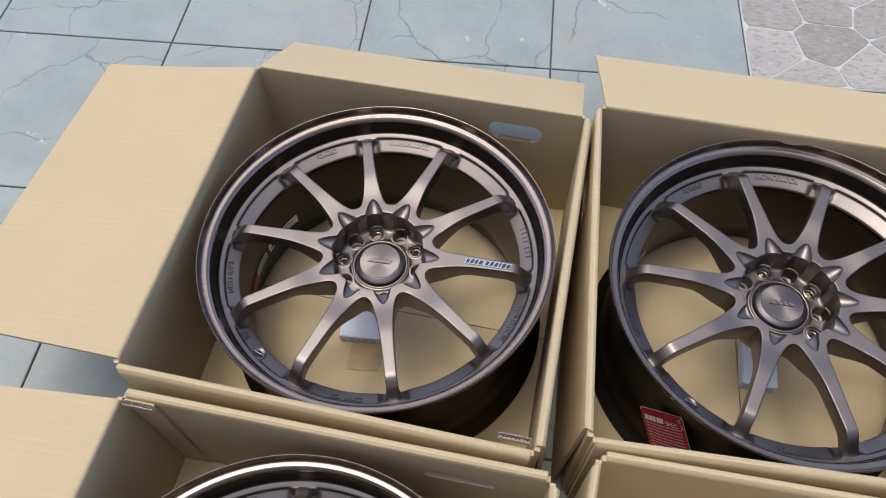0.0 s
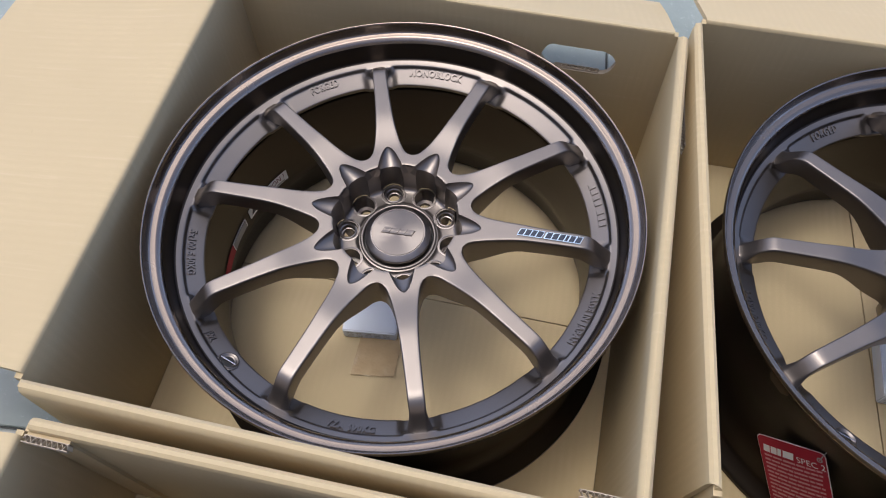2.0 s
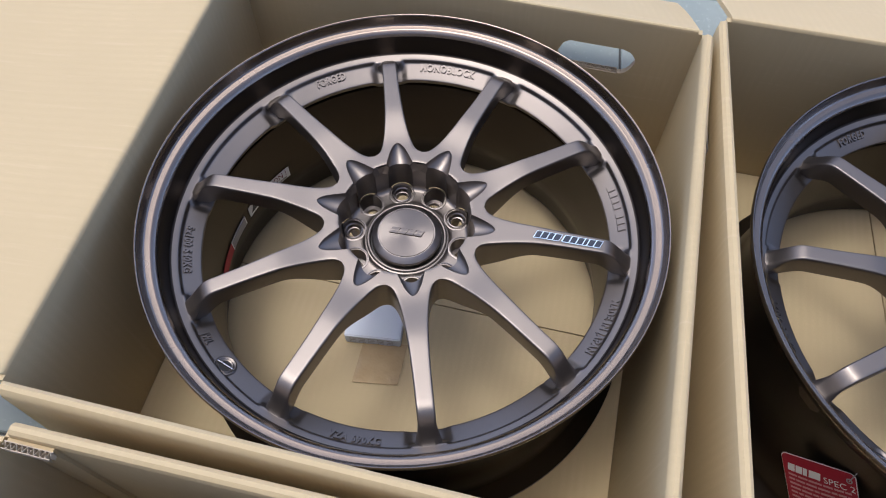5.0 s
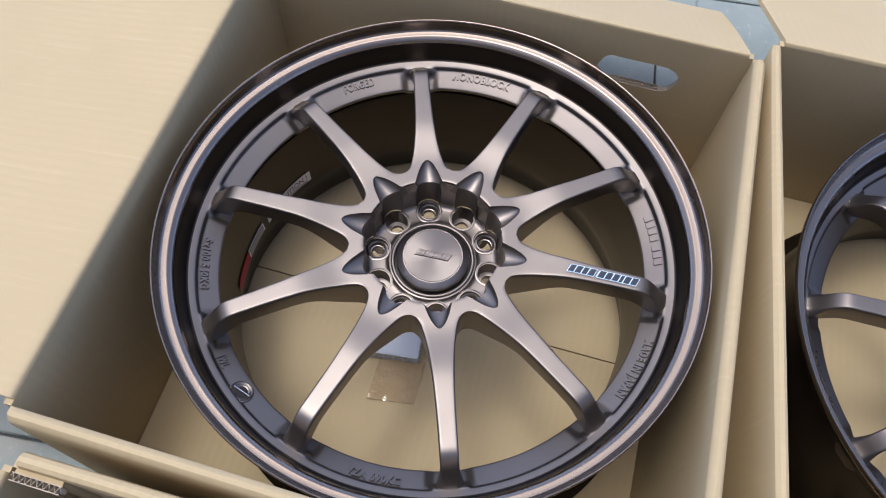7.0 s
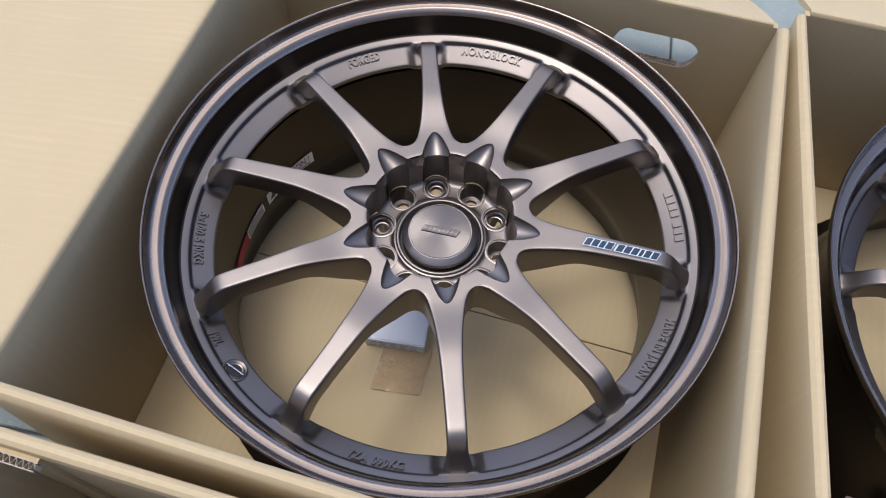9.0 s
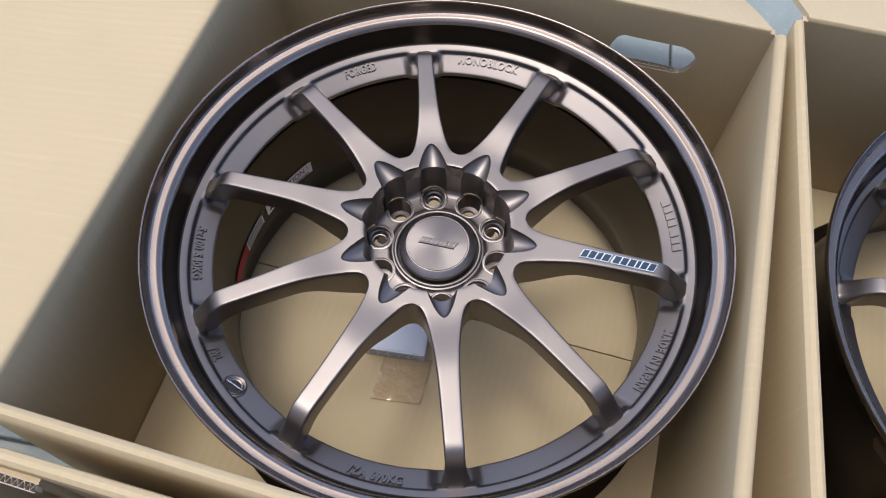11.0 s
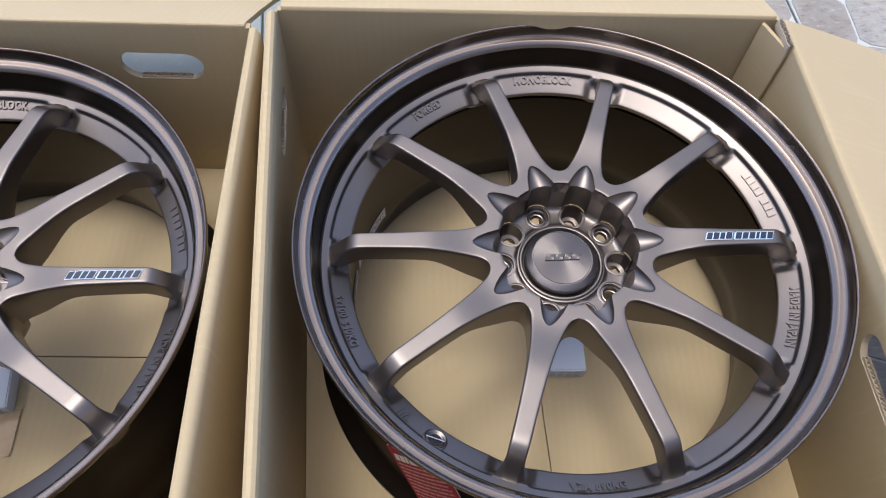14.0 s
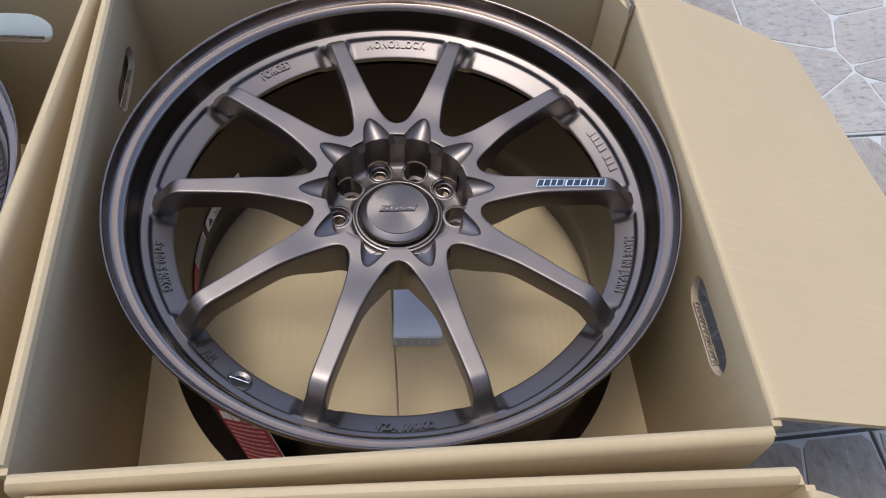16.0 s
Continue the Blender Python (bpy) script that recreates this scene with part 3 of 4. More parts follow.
def wall_mesh(a, b, mid, board, hole=None, z0=0.002, z1=TOP - 0.006, seed=0.0):
    """A carton wall between two corners (inside face), with a hand hole (along, z) boxes if given."""
    a, b = Vector((*a, 0)), Vector((*b, 0))
    along = (b - a).normalized()
    length, n = (b - a).length, Vector((-along.y, along.x, 0))
    if n.dot(mid - a) > 0:
        n = -n
    if hole is None:
        grid = []
        for i in range(9):
            z = z0 + (z1 - z0) * i / 8
            row = []
            for j in range(17):
                u = j / 16
                bow = 0.0022 * math.sin(math.pi * u) * math.sin(math.pi * i / 8) * math.sin(seed + 3 * u)
                row.append(a + along * length * u + n * bow + Vector((0, 0, z)))
            grid.append(row)
        return skin("wall_panel", grid, WALL, mid + Vector((0, 0, 0.1)))
    h0, h1, hz0, hz1 = hole
    verts, faces = [], []
    xs, zs = [0, h0 - 0.012, h1 + 0.012, length], [z0, hz0 - 0.012, hz1 + 0.012, z1]
    rad, cz = (hz1 - hz0) / 2, (hz0 + hz1) / 2
    ring = []
    rng = random.Random(int(seed * 10))
    for k in range(48):
        t = 2 * math.pi * k / 48
        c = h1 - rad if math.cos(t) > 0 else h0 + rad
        wob = 1 + 0.16 * noise.noise(Vector((1.1 * math.cos(t), 1.1 * math.sin(t), seed * 3.1))) + 0.03 * (rng.random() - 0.5)
        ring.append((c + rad * wob * math.cos(t), cz + rad * wob * math.sin(t)))
    frame_pts = []
    for k in range(48):
        t = 2 * math.pi * k / 48
        dx, dz = math.cos(t), math.sin(t)
        hx, hz = (xs[2] - xs[1]) / 2, (zs[2] - zs[1]) / 2
        s = min(hx / max(abs(dx), 1e-6), hz / max(abs(dz), 1e-6))
        frame_pts.append(((xs[1] + xs[2]) / 2 + dx * s, (zs[1] + zs[2]) / 2 + dz * s))
    for side in (0, 1):
        base = len(verts)

        def put(x, z):
            verts.append(a + along * x + n * WALL * side + Vector((0, 0, z)))
            return len(verts) - 1
        g = [[put(x, z) for x in xs] for z in zs]
        for i in range(3):
            for j in range(3):
                if (i, j) != (1, 1):
                    faces.append((g[i][j], g[i][j + 1], g[i + 1][j + 1], g[i + 1][j]))
        fr, ri = [put(*p) for p in frame_pts], [put(*p) for p in ring]
        for k in range(48):
            q = (k + 1) % 48
            faces.append((fr[k], fr[q], ri[q], ri[k]))
        corner = [put(xs[2], zs[2]), put(xs[1], zs[2]), put(xs[1], zs[1]), put(xs[2], zs[1])]
        for c in corner:
            p = verts[c]
            near = sorted(range(48), key=lambda k: (verts[fr[k]] - p).length)
            k = next(k for k in range(48) if {k, (k + 1) % 48} == set(near[:2])) if any({k, (k + 1) % 48} == set(near[:2]) for k in range(48)) else None
            if k is not None:
                faces.append((c, fr[k], fr[(k + 1) % 48]))
        if side == 0:
            first, first_g = ri, g
        else:
            for k in range(48):
                q = (k + 1) % 48
                faces.append((first[k], first[q], ri[q], ri[k]))
            for p, q in (((0, 0), (0, 3)), ((0, 3), (3, 3)), ((3, 3), (3, 0)), ((3, 0), (0, 0))):
                faces.append((first_g[p[0]][p[1]], first_g[q[0]][q[1]], g[q[0]][q[1]], g[p[0]][p[1]]))
    me = mesh_of("wall_panel", verts, faces)
    me.materials.append(board)
    me.materials.append(KRAFT_EDGE)
    for p in me.polygons:
        if len(p.vertices) == 4 and abs(p.normal.dot(n)) < 0.3 and p.center.z > hz0 - 0.01 and p.center.z < hz1 + 0.01 and h0 - 0.01 < (p.center - a).dot(along) < h1 + 0.01:
            p.material_index = 1
    return me


def flap_mesh(a, b, c, d, seed=0.0, sag=0.004):
    """A lid flap that turns over the wall's top edge a-b and ends at d-c (d beyond a)."""
    a, b, c, d = (Vector(p) for p in (a, b, c, d))
    grid = []
    for j in range(17):
        u = j / 16
        h, e = a.lerp(b, u), d.lerp(c, u)
        out = (e - h).normalized()
        p0 = h - Vector((0, 0, 0.006))
        if out.z < -0.8:
            o = Vector((out.x, out.y, 0)).normalized() * 0.011
            c1, c2, p2 = h + Vector((0, 0, 0.003)), h + o + Vector((0, 0, 0.003)), h + o - Vector((0, 0, 0.008))
        else:
            c1, c2, p2 = h - Vector((0, 0, 0.0005)), h + out * 0.003, h + out * 0.014
        row = []
        for s in (0, 0.2, 0.4, 0.6, 0.8, 1):
            row.append(p0 * (1 - s) ** 3 + c1 * 3 * s * (1 - s) ** 2 + c2 * 3 * s * s * (1 - s) + p2 * s ** 3)
        for s in range(1, 9):
            f = s / 8
            p = p2.lerp(e, f)
            p = p + Vector((0, 0, sag * math.sin(math.pi * f) * math.sin(seed + 2.5 * u)))
            row.append(p)
        grid.append(row)
    return grid


def hole_block(a, b, hole):
    """A block through a wall's hand hole, a little larger than it."""
    a, b = Vector((*a, 0)), Vector((*b, 0))
    along = (b - a).normalized()
    n = Vector((-along.y, along.x, 0)) * 0.08
    x0, x1, z0, z1 = hole[0] - 0.012, hole[1] + 0.012, hole[2] - 0.02, hole[3] + 0.012
    verts = [a + along * x + n * q + Vector((0, 0, z)) for q in (-1, 1) for x, z in ((x0, z0), (x1, z0), (x1, z1), (x0, z1))]
    faces = [(0, 1, 2, 3), (4, 5, 6, 7)] + [(i, (i + 1) % 4, 4 + (i + 1) % 4, 4 + i) for i in range(4)]
    return mesh_of("hole_block", verts, faces)


def carton(corners, flaps, holes, seam, label, tab=None):
    """corners: back left, back right, front right, front left at the outside; flaps: outer ends per side."""
    base = [sum(p[i] for p in corners) / 4 for i in (0, 1)]
    root = tagged(new("cardboard_box"), label, "cardboard box", "open wheel cartons")
    root.matrix_basis = pose(base[0], base[1], 0)
    inv = root.matrix_basis.inverted()
    sides = ("back", "right", "front", "left")

    def under(name, me, material, lab=""):
        me.transform(inv)
        return part(name, me, material, root, lab)
    mid = Vector((*base, 0))
    for i, side in enumerate(sides):
        a, b = corners[(i + 1) % 4], corners[i]
        board = KRAFT if side in ("back", "front") else KRAFT_SIDE
        me = wall_mesh(a, b, mid, board, holes.get(side), seed=i * 1.7 + base[0] * 9)
        under("wall_panel", me, board, "wall with a torn hand hole" if side in holes else "")
        if side in flaps:
            o0, o1 = flaps[side]
            h0, h1 = (Vector((*corners[i], TOP)), Vector((*corners[(i + 1) % 4], TOP)))
            shrink = (h1 - h0).normalized() * 0.004
            grid = flap_mesh(h0 + shrink, h1 - shrink, o1, o0, seed=i + base[1] * 7)
            me = skin("flap", [list(r) for r in grid], 0.005, mid + Vector((0, 0, 0.2)))
            if side in holes and o0[2] < 0.05:
                me = cut(me, hole_block(a, b, holes[side]))
            under("flap", me, board)
    inner = [Vector((*p, 0)).lerp(mid, 0.004) for p in corners]
    bl, br, fr, fl = inner
    if seam == "x":
        halves = ((fl.lerp(bl, 0.003), fr.lerp(br, 0.003), fr.lerp(br, 0.4985), fl.lerp(bl, 0.4985)), (fl.lerp(bl, 0.5015), fr.lerp(br, 0.5015), br, bl))
    else:
        halves = ((bl, fl, fl.lerp(fr, 0.4985), bl.lerp(br, 0.4985)), (bl.lerp(br, 0.5015), fl.lerp(fr, 0.5015), fr, br))
    for q in halves:
        grid = [[q[0].lerp(q[1], j / 8).lerp(q[3].lerp(q[2], j / 8), i / 8) + Vector((0, 0, 0.0035)) for j in range(9)] for i in range(9)]
        me = skin("bottom_flap", grid, 0.0045, mid - Vector((0, 0, 5)))
        if max(v.co.z for v in me.vertices) < 0.006:
            me.transform(Matrix.Translation((0, 0, 0.0045)))
        under("bottom_flap", me, KRAFT)
    under("bottom_liner", mesh_of("bottom_liner", [(*p.xy, 0.0028) for p in inner], [(0, 1, 2, 3)]), KRAFT_EDGE)
    if tab:
        (x0, y0), (x1, y1) = tab
        a, b = Vector((x0, y0, 0)), Vector((x1, y1, 0))
        grid = [[a.lerp(b, j / 3) + Vector((0, 0, 0.010 + 0.2125 * i / 4)) for j in range(4)] for i in range(5)]
        under("glue_tab", skin("glue_tab", grid, 0.0035, mid + Vector((0, 0, 0.1))), KRAFT)
    return root


BOX_A = [(-0.234, 0.243), (0.232, 0.234), (0.225, -0.226), (-0.238, -0.218)]
BOX_B = [(0.254, 0.257), (0.718, 0.251), (0.738, -0.178), (0.283, -0.200)]
BOX_C = [(-0.216, -0.254), (0.245, -0.255), (0.247, -0.716), (-0.220, -0.716)]
BOX_D = [(0.294, -0.223), (0.747, -0.214), (0.735, -0.676), (0.270, -0.684)]
BOXES = []
BOXES.append(carton(BOX_A, {
    "back": ((-0.262, 0.430, 0.100), (0.232, 0.428, 0.096)),
    "left": ((-0.490, -0.200, 0.198), (-0.472, 0.240, 0.194)),
    "front": ((0.222, -0.243, 0.002), (-0.232, -0.236, 0.002)),
    "right": ((0.247, 0.226, 0.001), (0.246, -0.220, 0.001)),
}, {"back": (0.053, 0.131, 0.157, 0.190)}, "x", "open brown cardboard box with folded-out flaps, holding a wheel"))
BOXES.append(carton(BOX_B, {
    "back": ((0.242, 0.462, 0.128), (0.735, 0.455, 0.130)),
    "right": ((0.926, 0.270, 0.132), (0.985, -0.160, 0.140)),
    "front": ((0.735, -0.199, 0.002), (0.285, -0.214, 0.002)),
    "left": ((0.262, -0.190, 0.001), (0.243, 0.246, 0.001)),
}, {"left": (0.048, 0.121, 0.158, 0.184), "right": (0.054, 0.132, 0.166, 0.194)}, "y",
    "open brown cardboard box with a wide side flap, holding a wheel", ((0.7010, 0.2480), (0.7160, 0.2130))))
BOXES.append(carton(BOX_C, {
    "back": ((-0.212, -0.240, 0.002), (0.242, -0.242, 0.002)),
    "left": ((-0.452, -0.700, 0.190), (-0.452, -0.268, 0.196)),
    "right": ((0.258, -0.262, 0.002), (0.260, -0.706, 0.002)),
    "front": ((0.240, -0.910, 0.110), (-0.215, -0.910, 0.110)),
}, {"back": (0.052, 0.133, 0.154, 0.174)}, "x", "open brown cardboard box partly in view, holding a wheel", ((-0.214, -0.2570), (-0.180, -0.2571))))
BOXES.append(carton(BOX_D, {
    "back": ((0.298, -0.209, 0.002), (0.742, -0.200, 0.002)),
    "left": ((0.262, -0.676, 0.002), (0.284, -0.232, 0.002)),
    "right": ((0.938, -0.230, 0.120), (0.938, -0.660, 0.120)),
    "front": ((0.728, -0.870, 0.110), (0.276, -0.876, 0.110)),
}, {}, "y", "open brown cardboard box at the edge of the group"))

alloy_wheel(pose(0, 0, 0, 0, 0, 109), "matt bronze ten-spoke alloy wheel lying face up in its box")
alloy_wheel(pose(0.5045, 0.0352, 0, 0, 0, 108.6), "matt bronze ten-spoke alloy wheel with a red label on its barrel")
alloy_wheel(pose(0.025, -0.490, 0, 0, 0, 100), "matt bronze ten-spoke alloy wheel, its lip just showing")


def carton_block(name, x0, y0, x1, y1, z0, z1, turn=0.0):
    bm = bmesh.new()
    bmesh.ops.create_cube(bm, size=1.0)
    for v in bm.verts:
        v.co = Vector((v.co.x * (x1 - x0), v.co.y * (y1 - y0), (v.co.z + 0.5) * (z1 - z0)))
    bmesh.ops.bevel(bm, geom=bm.edges[:], offset=0.0012, segments=2, affect="EDGES")
    me = bpy.data.meshes.new(name)
    bm.to_mesh(me)
    bm.free()
    return me, pose((x0 + x1) / 2, (y0 + y1) / 2, z0, 0, 0, turn)


def small_box(x0, y0, x1, y1, z1, turn, label):
    me, m = carton_block("small_white_box", x0, y0, x1, y1, 0.0082, z1, turn)
    ob = part("small_white_box", me, CARTON, None, "", m)
    tagged(ob, label, "box")
    w, d, h = x1 - x0, y1 - y0, z1 - 0.0082
    verts, faces = [], []
    for r in range(3):
        for c in range(5):
            i = len(verts)
            x, z = -w * 0.42 + c * w * 0.17, h * (0.25 + 0.22 * r)
            verts += [(x, -d / 2 - 0.0003, z), (x + w * 0.12, -d / 2 - 0.0003, z), (x + w * 0.12, -d / 2 - 0.0003, z + 0.0012), (x, -d / 2 - 0.0003, z + 0.0012)]
            faces.append((i, i + 1, i + 2, i + 3))
    part("print", mesh_of("print", verts, faces), GREY_PRINT, ob)
    return ob


small_box(0.500, -0.018, 0.546, 0.050, 0.028, 0, "small white carton on the cardboard floor inside a wheel")
small_box(-0.062, -0.052, -0.004, 0.012, 0.026, 6, "small white carton with grey print, taped inside a wheel")
tape = [[(-0.040 + 0.046 * j / 8, -0.096 + 0.006 * j / 8 + 0.045 * i / 6, 0.0090 + 0.0016 * math.sin(j * 2.1 + i * 1.3) ** 2) for j in range(9)] for i in range(7)]
tagged(part("packing_tape", skin("packing_tape", tape, 0.0004), TAPE), "glossy brown packing tape, wrinkled, on the box floor", "tape")

# hanging tag tied to the second wheel
TAG_W, TAG_H = 0.062, 0.098


def tag_sheet(lift, inset, n=6):
    """A card with round corners, slightly bowed across."""
    w, h, r = TAG_W / 2 - inset, TAG_H / 2 - inset, 0.005
    rim = []
    for cx, cy, a0 in ((w - r, h - r, 0), (-w + r, h - r, 90), (-w + r, -h + r, 180), (w - r, -h + r, 270)):
        rim += [(cx + r * math.cos(radians(a0 + 90 * i / n)), cy + r * math.sin(radians(a0 + 90 * i / n))) for i in range(n + 1)]
    verts = [(x, y, lift + d - 1.6 * x * x) for d in (0.0, 0.0004) for x, y in rim]
    k = len(rim)
    return mesh_of("tag", verts, [tuple(range(k)), tuple(range(k, 2 * k))] + [(i, (i + 1) % k, k + (i + 1) % k, k + i) for i in range(k)])


def tag_mark(x0, x1, y0, y1, lean=0.0):
    verts = [(x, y, 0.0010 - 1.6 * x * x) for x, y in ((x0, y0), (x1, y0), (x1 + lean, y1), (x0 + lean, y1))]
    return mesh_of("print", verts, [(0, 1, 2, 3)])


tag_x = Vector((0.0432, -0.0217, 0.0410)).normalized()
tag_z = tag_x.cross(Vector((-0.032, 0.038, 0.045))).normalized()
tag_y = tag_z.cross(tag_x)
tag_mid = Vector((0.356, -0.098, 0.085)) + tag_x * TAG_W / 2 - tag_y * TAG_H / 2 + tag_z * 0.005
tag_m = Matrix((tag_x, tag_y, tag_z)).transposed().to_4x4()
tag_m.translation = tag_mid
tag_ob = tagged(part("hang_tag", tag_sheet(0.0, 0.0), WHITE, None, "", tag_m), "crimson printed card tag hanging beside the wheel barrel", "tag")
part("red_face", tag_sheet(0.0004, 0.0006), RED, tag_ob, "crimson printed face")
wording = letters("SPEC 2", 0.0088, 0.0)
wording.transform(Matrix.Translation((0.0175, 0.0335, 0.0008)))
part("wording", wording, WHITE, tag_ob)
for x, w in ((-0.0265, 0.0062), (-0.0195, 0.0058), (-0.0130, 0.0036), (-0.0080, 0.0098)):
    part("mark", tag_mark(x, x + w, 0.0315, 0.0395, 0.0012), WHITE, tag_ob)
tag_rng = random.Random(11)
for i in range(15):
    x, y = -0.0265, 0.0265 - 0.0047 * i
    while x < 0.0240:
        w = tag_rng.uniform(0.004, 0.012)
        part("line", tag_mark(x, min(x + w, 0.0262), y, y + 0.0021), PALE_RED, tag_ob)
        x += w + 0.0009
part("eyelet", revolve("eyelet", [(0.0014, 0.0009), (0.0022, 0.0011), (0.0026, 0.0006)], 20), GREY_PRINT, tag_ob, m=pose(0.0262, 0.0415, 0))
cord = [Vector((0.0262, 0.0415, 0.001)).lerp(Vector((0.036, 0.056, -0.006)), i / 8) + Vector((0, 0, 0.003 * math.sin(math.pi * i / 8))) for i in range(9)]
verts = [p + Vector((0.0005 * math.cos(q * math.pi / 3), 0.0005 * math.sin(q * math.pi / 3), 0)) for p in cord for q in range(6)]
part("cord", mesh_of("cord", verts, [(i * 6 + q, i * 6 + (q + 1) % 6, i * 6 + 6 + (q + 1) % 6, i * 6 + 6 + q) for i in range(8) for q in range(6)]), GREY_PRINT, tag_ob, "thin grey cord")


def hole_edge(corners, side, hole):
    """The cut lower edge of a carton's hand hole, with its wavy middle sheet."""
    i = ("back", "right", "front", "left").index(side)
    a, b = Vector(corners[(i + 1) % 4]), Vector(corners[i])
    along, rad = (b - a).normalized(), (hole[3] - hole[2]) / 2
    p, q = a + along * (hole[0] + rad * 0.9), a + along * (hole[1] - rad * 0.9)
    mid = sum((Vector(c) for c in corners), Vector((0, 0))) / 4
    if Vector((-along.y, along.x)).dot(mid - a) > 0:
        p, q = q, p
        along = -along
    out = Vector((-along.y, along.x)) * 0.0008
    return fluted_edge(p + out, q + out, hole[2] + 0.0022, 0.0044)


def fluted_edge(a, b, z, thick=0.005):
    """A torn cardboard end: two liners with the wavy sheet between them."""
    a, b = Vector((*a, z)), Vector((*b, z))
    along, n = (b - a).normalized(), 60
    side = Vector((-along.y, along.x, 0))
    length, verts, faces = (b - a).length, [], []
    for row in (0, 1, 2):
        o = len(verts)
        for i in range(n + 1):
            x = length * i / n
            off = (0.0, thick, thick / 2 + 0.42 * thick * math.sin(x / 0.0042 * 2 * math.pi))[row]
            rag = 0.0012 * noise.noise(Vector((x * 160, row * 3.0, z)))
            for zz in (-0.008, rag):
                for d in (0.0, 0.0006):
                    verts.append(a + along * x + side * (off + d) + Vector((0, 0, zz)))
        for i in range(n):
            p, q = o + 4 * i, o + 4 * (i + 1)
            faces += [(p, q, q + 2, p + 2), (p + 1, p + 3, q + 3, q + 1), (p + 2, q + 2, q + 3, p + 3)]
    return mesh_of("fluted_edge", verts, faces)


for box, a, b in ((BOXES[2], (-0.212, -0.2625), (-0.176, -0.2630)), (BOXES[0], (0.186, -0.2205), (0.221, -0.2210)), (BOXES[1], (0.7128, 0.2460), (0.7146, 0.2130))):
    me = fluted_edge(a, b, 0.2290)
    me.transform(box.matrix_basis.inverted())
    part("fluted_edge", me, KRAFT_EDGE, box, "torn corrugated edge")
for box, corners, side, hole in ((BOXES[0], BOX_A, "back", (0.053, 0.131, 0.157, 0.190)), (BOXES[1], BOX_B, "right", (0.054, 0.132, 0.166, 0.194)),
                                 (BOXES[1], BOX_B, "left", (0.048, 0.121, 0.158, 0.184)), (BOXES[2], BOX_C, "back", (0.052, 0.133, 0.154, 0.174))):
    me = hole_edge(corners, side, hole)
    me.transform(box.matrix_basis.inverted())
    part("fluted_edge", me, KRAFT_EDGE, box, "cut corrugated edge of the hand hole")

# ---- floor ----
TILE, TURN = 0.360, 5.0
GRID = pose(0.172, 0.551, 0, 0, 0, TURN)
ground = tagged(part("ground", mesh_of("ground", [(-30, -30, -0.004), (30, -30, -0.004), (30, 30, -0.004), (-30, 30, -0.004)], [(0, 1, 2, 3)]), GROUT),
                "tiled floor in grey-green slate look and buff stone look", "floor", kind="structure")


def tile_mesh(name, size, top, low=-0.0035, chamfer=0.0012):
    h, c = size / 2, chamfer
    verts = [(sx * h, sy * h, low) for sx, sy in ((-1, -1), (1, -1), (1, 1), (-1, 1))]
    verts += [(sx * h, sy * h, top - c) for sx, sy in ((-1, -1), (1, -1), (1, 1), (-1, 1))]
    verts += [(sx * (h - c), sy * (h - c), top) for sx, sy in ((-1, -1), (1, -1), (1, 1), (-1, 1))]
    faces = [(8, 9, 10, 11)]
    for o in (0, 4):
        faces += [(o + q, o + (q + 1) % 4, o + 4 + (q + 1) % 4, o + 4 + q) for q in range(4)]
    return mesh_of(name, verts, faces)


def clip(poly, px, py, nx, ny):
    out = []
    for i in range(len(poly)):
        (x0, y0), (x1, y1) = poly[i], poly[(i + 1) % len(poly)]
        d0, d1 = (x0 - px) * nx + (y0 - py) * ny, (x1 - px) * nx + (y1 - py) * ny
        if d0 <= 0:
            out.append((x0, y0))
        if (d0 < 0 < d1) or (d1 < 0 < d0):
            t = d0 / (d0 - d1)
            out.append((x0 + (x1 - x0) * t, y0 + (y1 - y0) * t))
    return out


def stone_cells(seed):
    """Crazy-paving stones of one tile: cells round scattered seeds, with joints between."""
    rng = random.Random(seed)
    h, sites = TILE / 2 - 0.004, []
    while len(sites) < 12:
        p = (rng.uniform(-h, h), rng.uniform(-h, h))
        if all(math.hypot(p[0] - q[0], p[1] - q[1]) > 0.074 for q in sites):
            sites.append(p)
    cells = []
    for s in sites:
        poly = [(-h, -h), (h, -h), (h, h), (-h, h)]
        for q in sites:
            if q is s:
                continue
            dx, dy = q[0] - s[0], q[1] - s[1]
            d = math.hypot(dx, dy)
            mx, my = (s[0] + q[0]) / 2 - dx / d * 0.0010, (s[1] + q[1]) / 2 - dy / d * 0.0010
            poly = clip(poly, mx, my, dx / d, dy / d)
            if len(poly) < 3:
                break
        if len(poly) >= 3:
            cells.append(poly)
    return cells


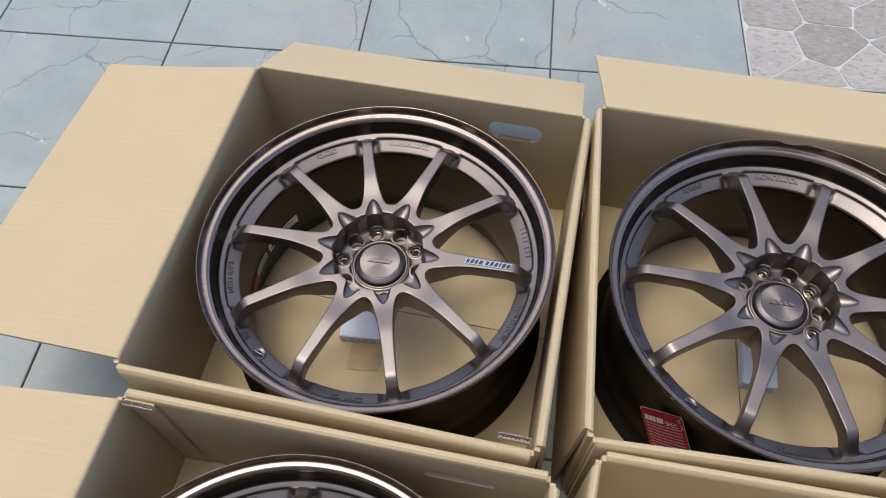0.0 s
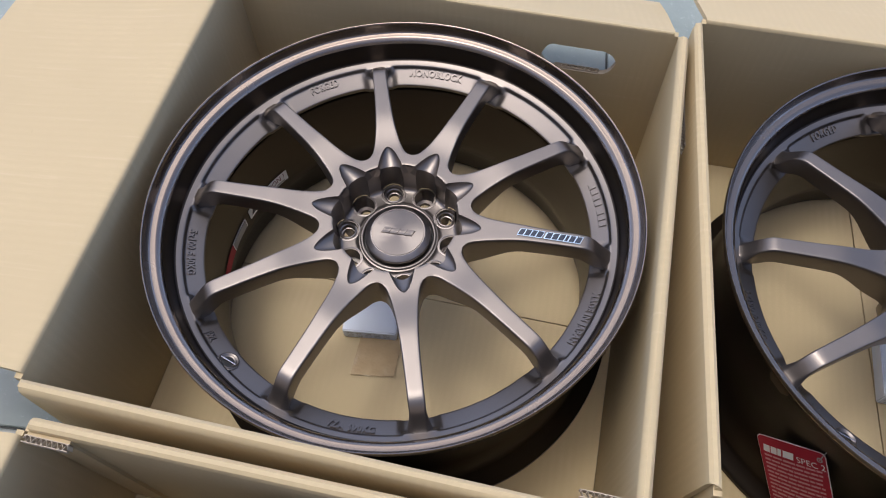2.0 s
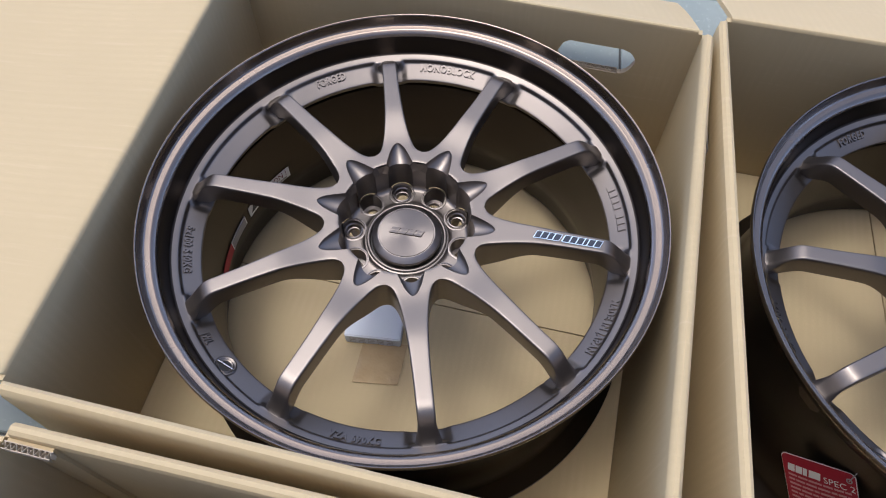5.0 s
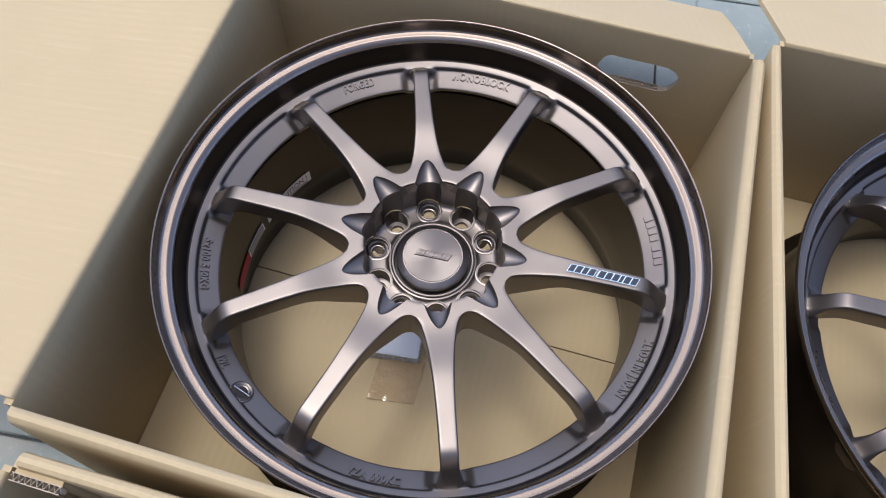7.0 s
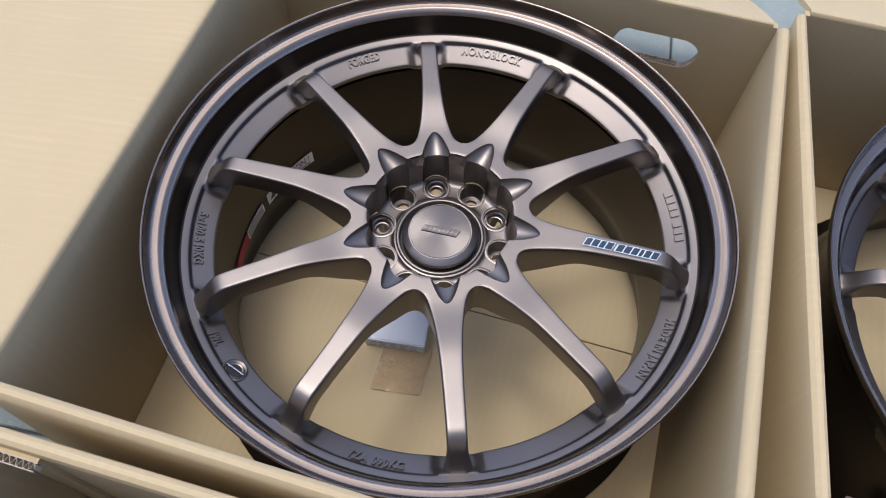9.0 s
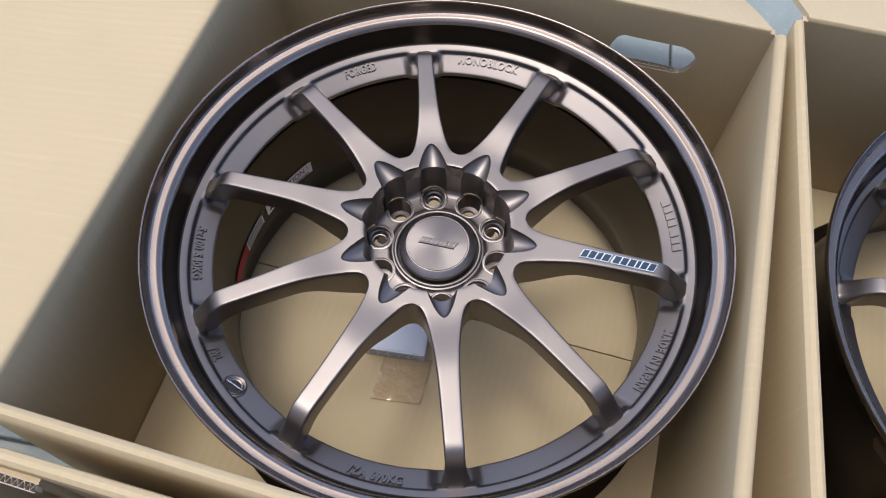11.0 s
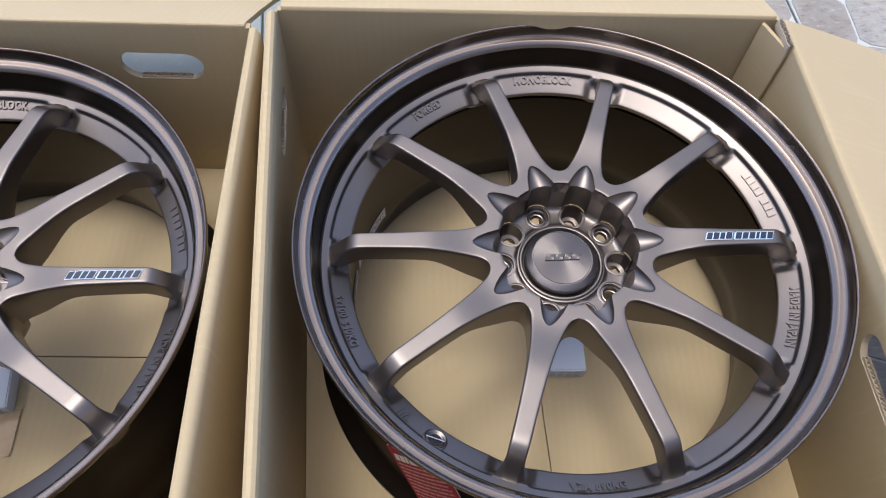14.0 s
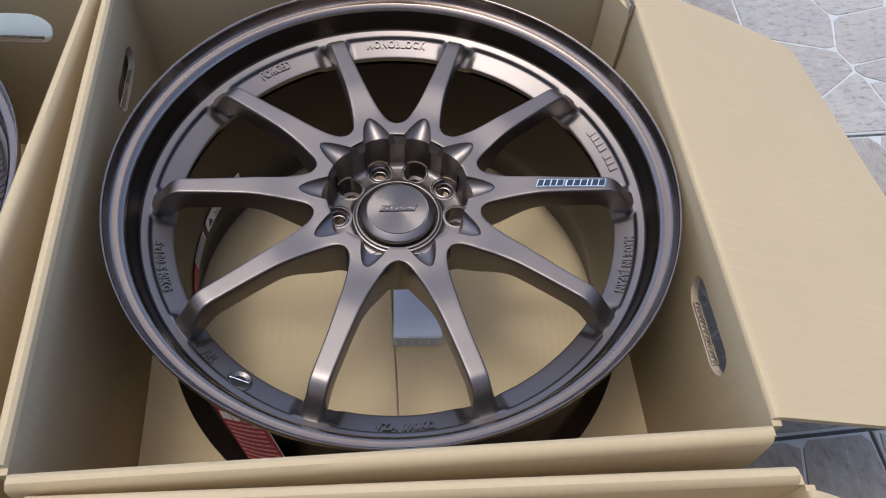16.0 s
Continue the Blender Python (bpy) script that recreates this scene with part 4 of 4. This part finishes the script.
def stone_piece(poly):
    """One stone: edges worn uneven and corners cut."""
    cx, cy = sum(p[0] for p in poly) / len(poly), sum(p[1] for p in poly) / len(poly)
    pts = []
    for i in range(len(poly)):
        (x0, y0), (x1, y1) = poly[i], poly[(i + 1) % len(poly)]
        if math.hypot(x1 - x0, y1 - y0) < 0.008:
            pts.append(((x0 + x1) / 2, (y0 + y1) / 2))
            continue
        for t in (0.10, 0.37, 0.63, 0.90):
            x, y = x0 + (x1 - x0) * t, y0 + (y1 - y0) * t
            k = 0.998 - 0.022 * noise.noise(Vector((x * 40, y * 40, 3.3)))
            k = min(k, 1.0)
            pts.append((cx + (x - cx) * k, cy + (y - cy) * k))
    n = len(pts)
    verts = [(x, y, -0.0020) for x, y in pts] + [(cx + (x - cx) * 0.985, cy + (y - cy) * 0.985, 0.0) for x, y in pts]
    faces = [tuple(range(n, 2 * n))] + [(i, (i + 1) % n, n + (i + 1) % n, n + i) for i in range(n)]
    return mesh_of("stone", verts, faces)


green_me = tile_mesh("tile", TILE - 0.003, 0.0)
base_me = tile_mesh("tile", TILE - 0.004, -0.0012)
base_me.materials.append(JOINT)
STONES = []
for v in range(3):
    STONES.append([stone_piece(c) for c in stone_cells(40 + v)])
rng = random.Random(5)
rest_v, rest_f, rest_s, rest_sf = [], [], [], []
for i in range(-8, 9):
    for j in range(-9, 8):
        m = GRID @ pose((i + 0.5) * TILE, (j + 0.5) * TILE, 0, 0, 0, 90 * rng.randrange(4))
        near = -3 <= i <= 3 and -3 <= j <= 2
        if i < 1:
            if near:
                part("tile", green_me, GREEN_TILE, ground, m=m)
            else:
                o = len(rest_v)
                rest_v += [m @ v.co for v in green_me.vertices]
                rest_f += [tuple(o + q for q in p.vertices) for p in green_me.polygons]
        elif near:
            t = part("tile", base_me, JOINT, ground, m=m)
            for s in STONES[rng.randrange(3)]:
                part("stone", s, STONE, t)
        else:
            o = len(rest_s)
            for s in STONES[rng.randrange(3)]:
                o = len(rest_s)
                rest_s += [m @ v.co for v in s.vertices]
                rest_sf += [tuple(o + q for q in p.vertices) for p in s.polygons]
tagged(part("far_tiles", mesh_of("far_tiles", rest_v, rest_f), GREEN_TILE, ground), kind="stuff")
tagged(part("far_stones", mesh_of("far_stones", rest_s, rest_sf), STONE, ground), kind="stuff")

# ---- an unseen wall, added behind the walk to darken the reflections ----
wall_verts = [(x, y, z) for z in (-0.004, 3.2) for x, y in ((-7, -4.2), (7, -4.2), (7, -4.0), (-7, -4.0))]
wall_faces = [(0, 1, 2, 3), (4, 5, 6, 7)] + [(q, (q + 1) % 4, 4 + (q + 1) % 4, 4 + q) for q in range(4)]
tagged(part("added_wall_south", mesh_of("added_wall_south", wall_verts, wall_faces), ADDED_WALL), "unseen plain cream wall added to darken reflections from behind", "wall", kind="structure")
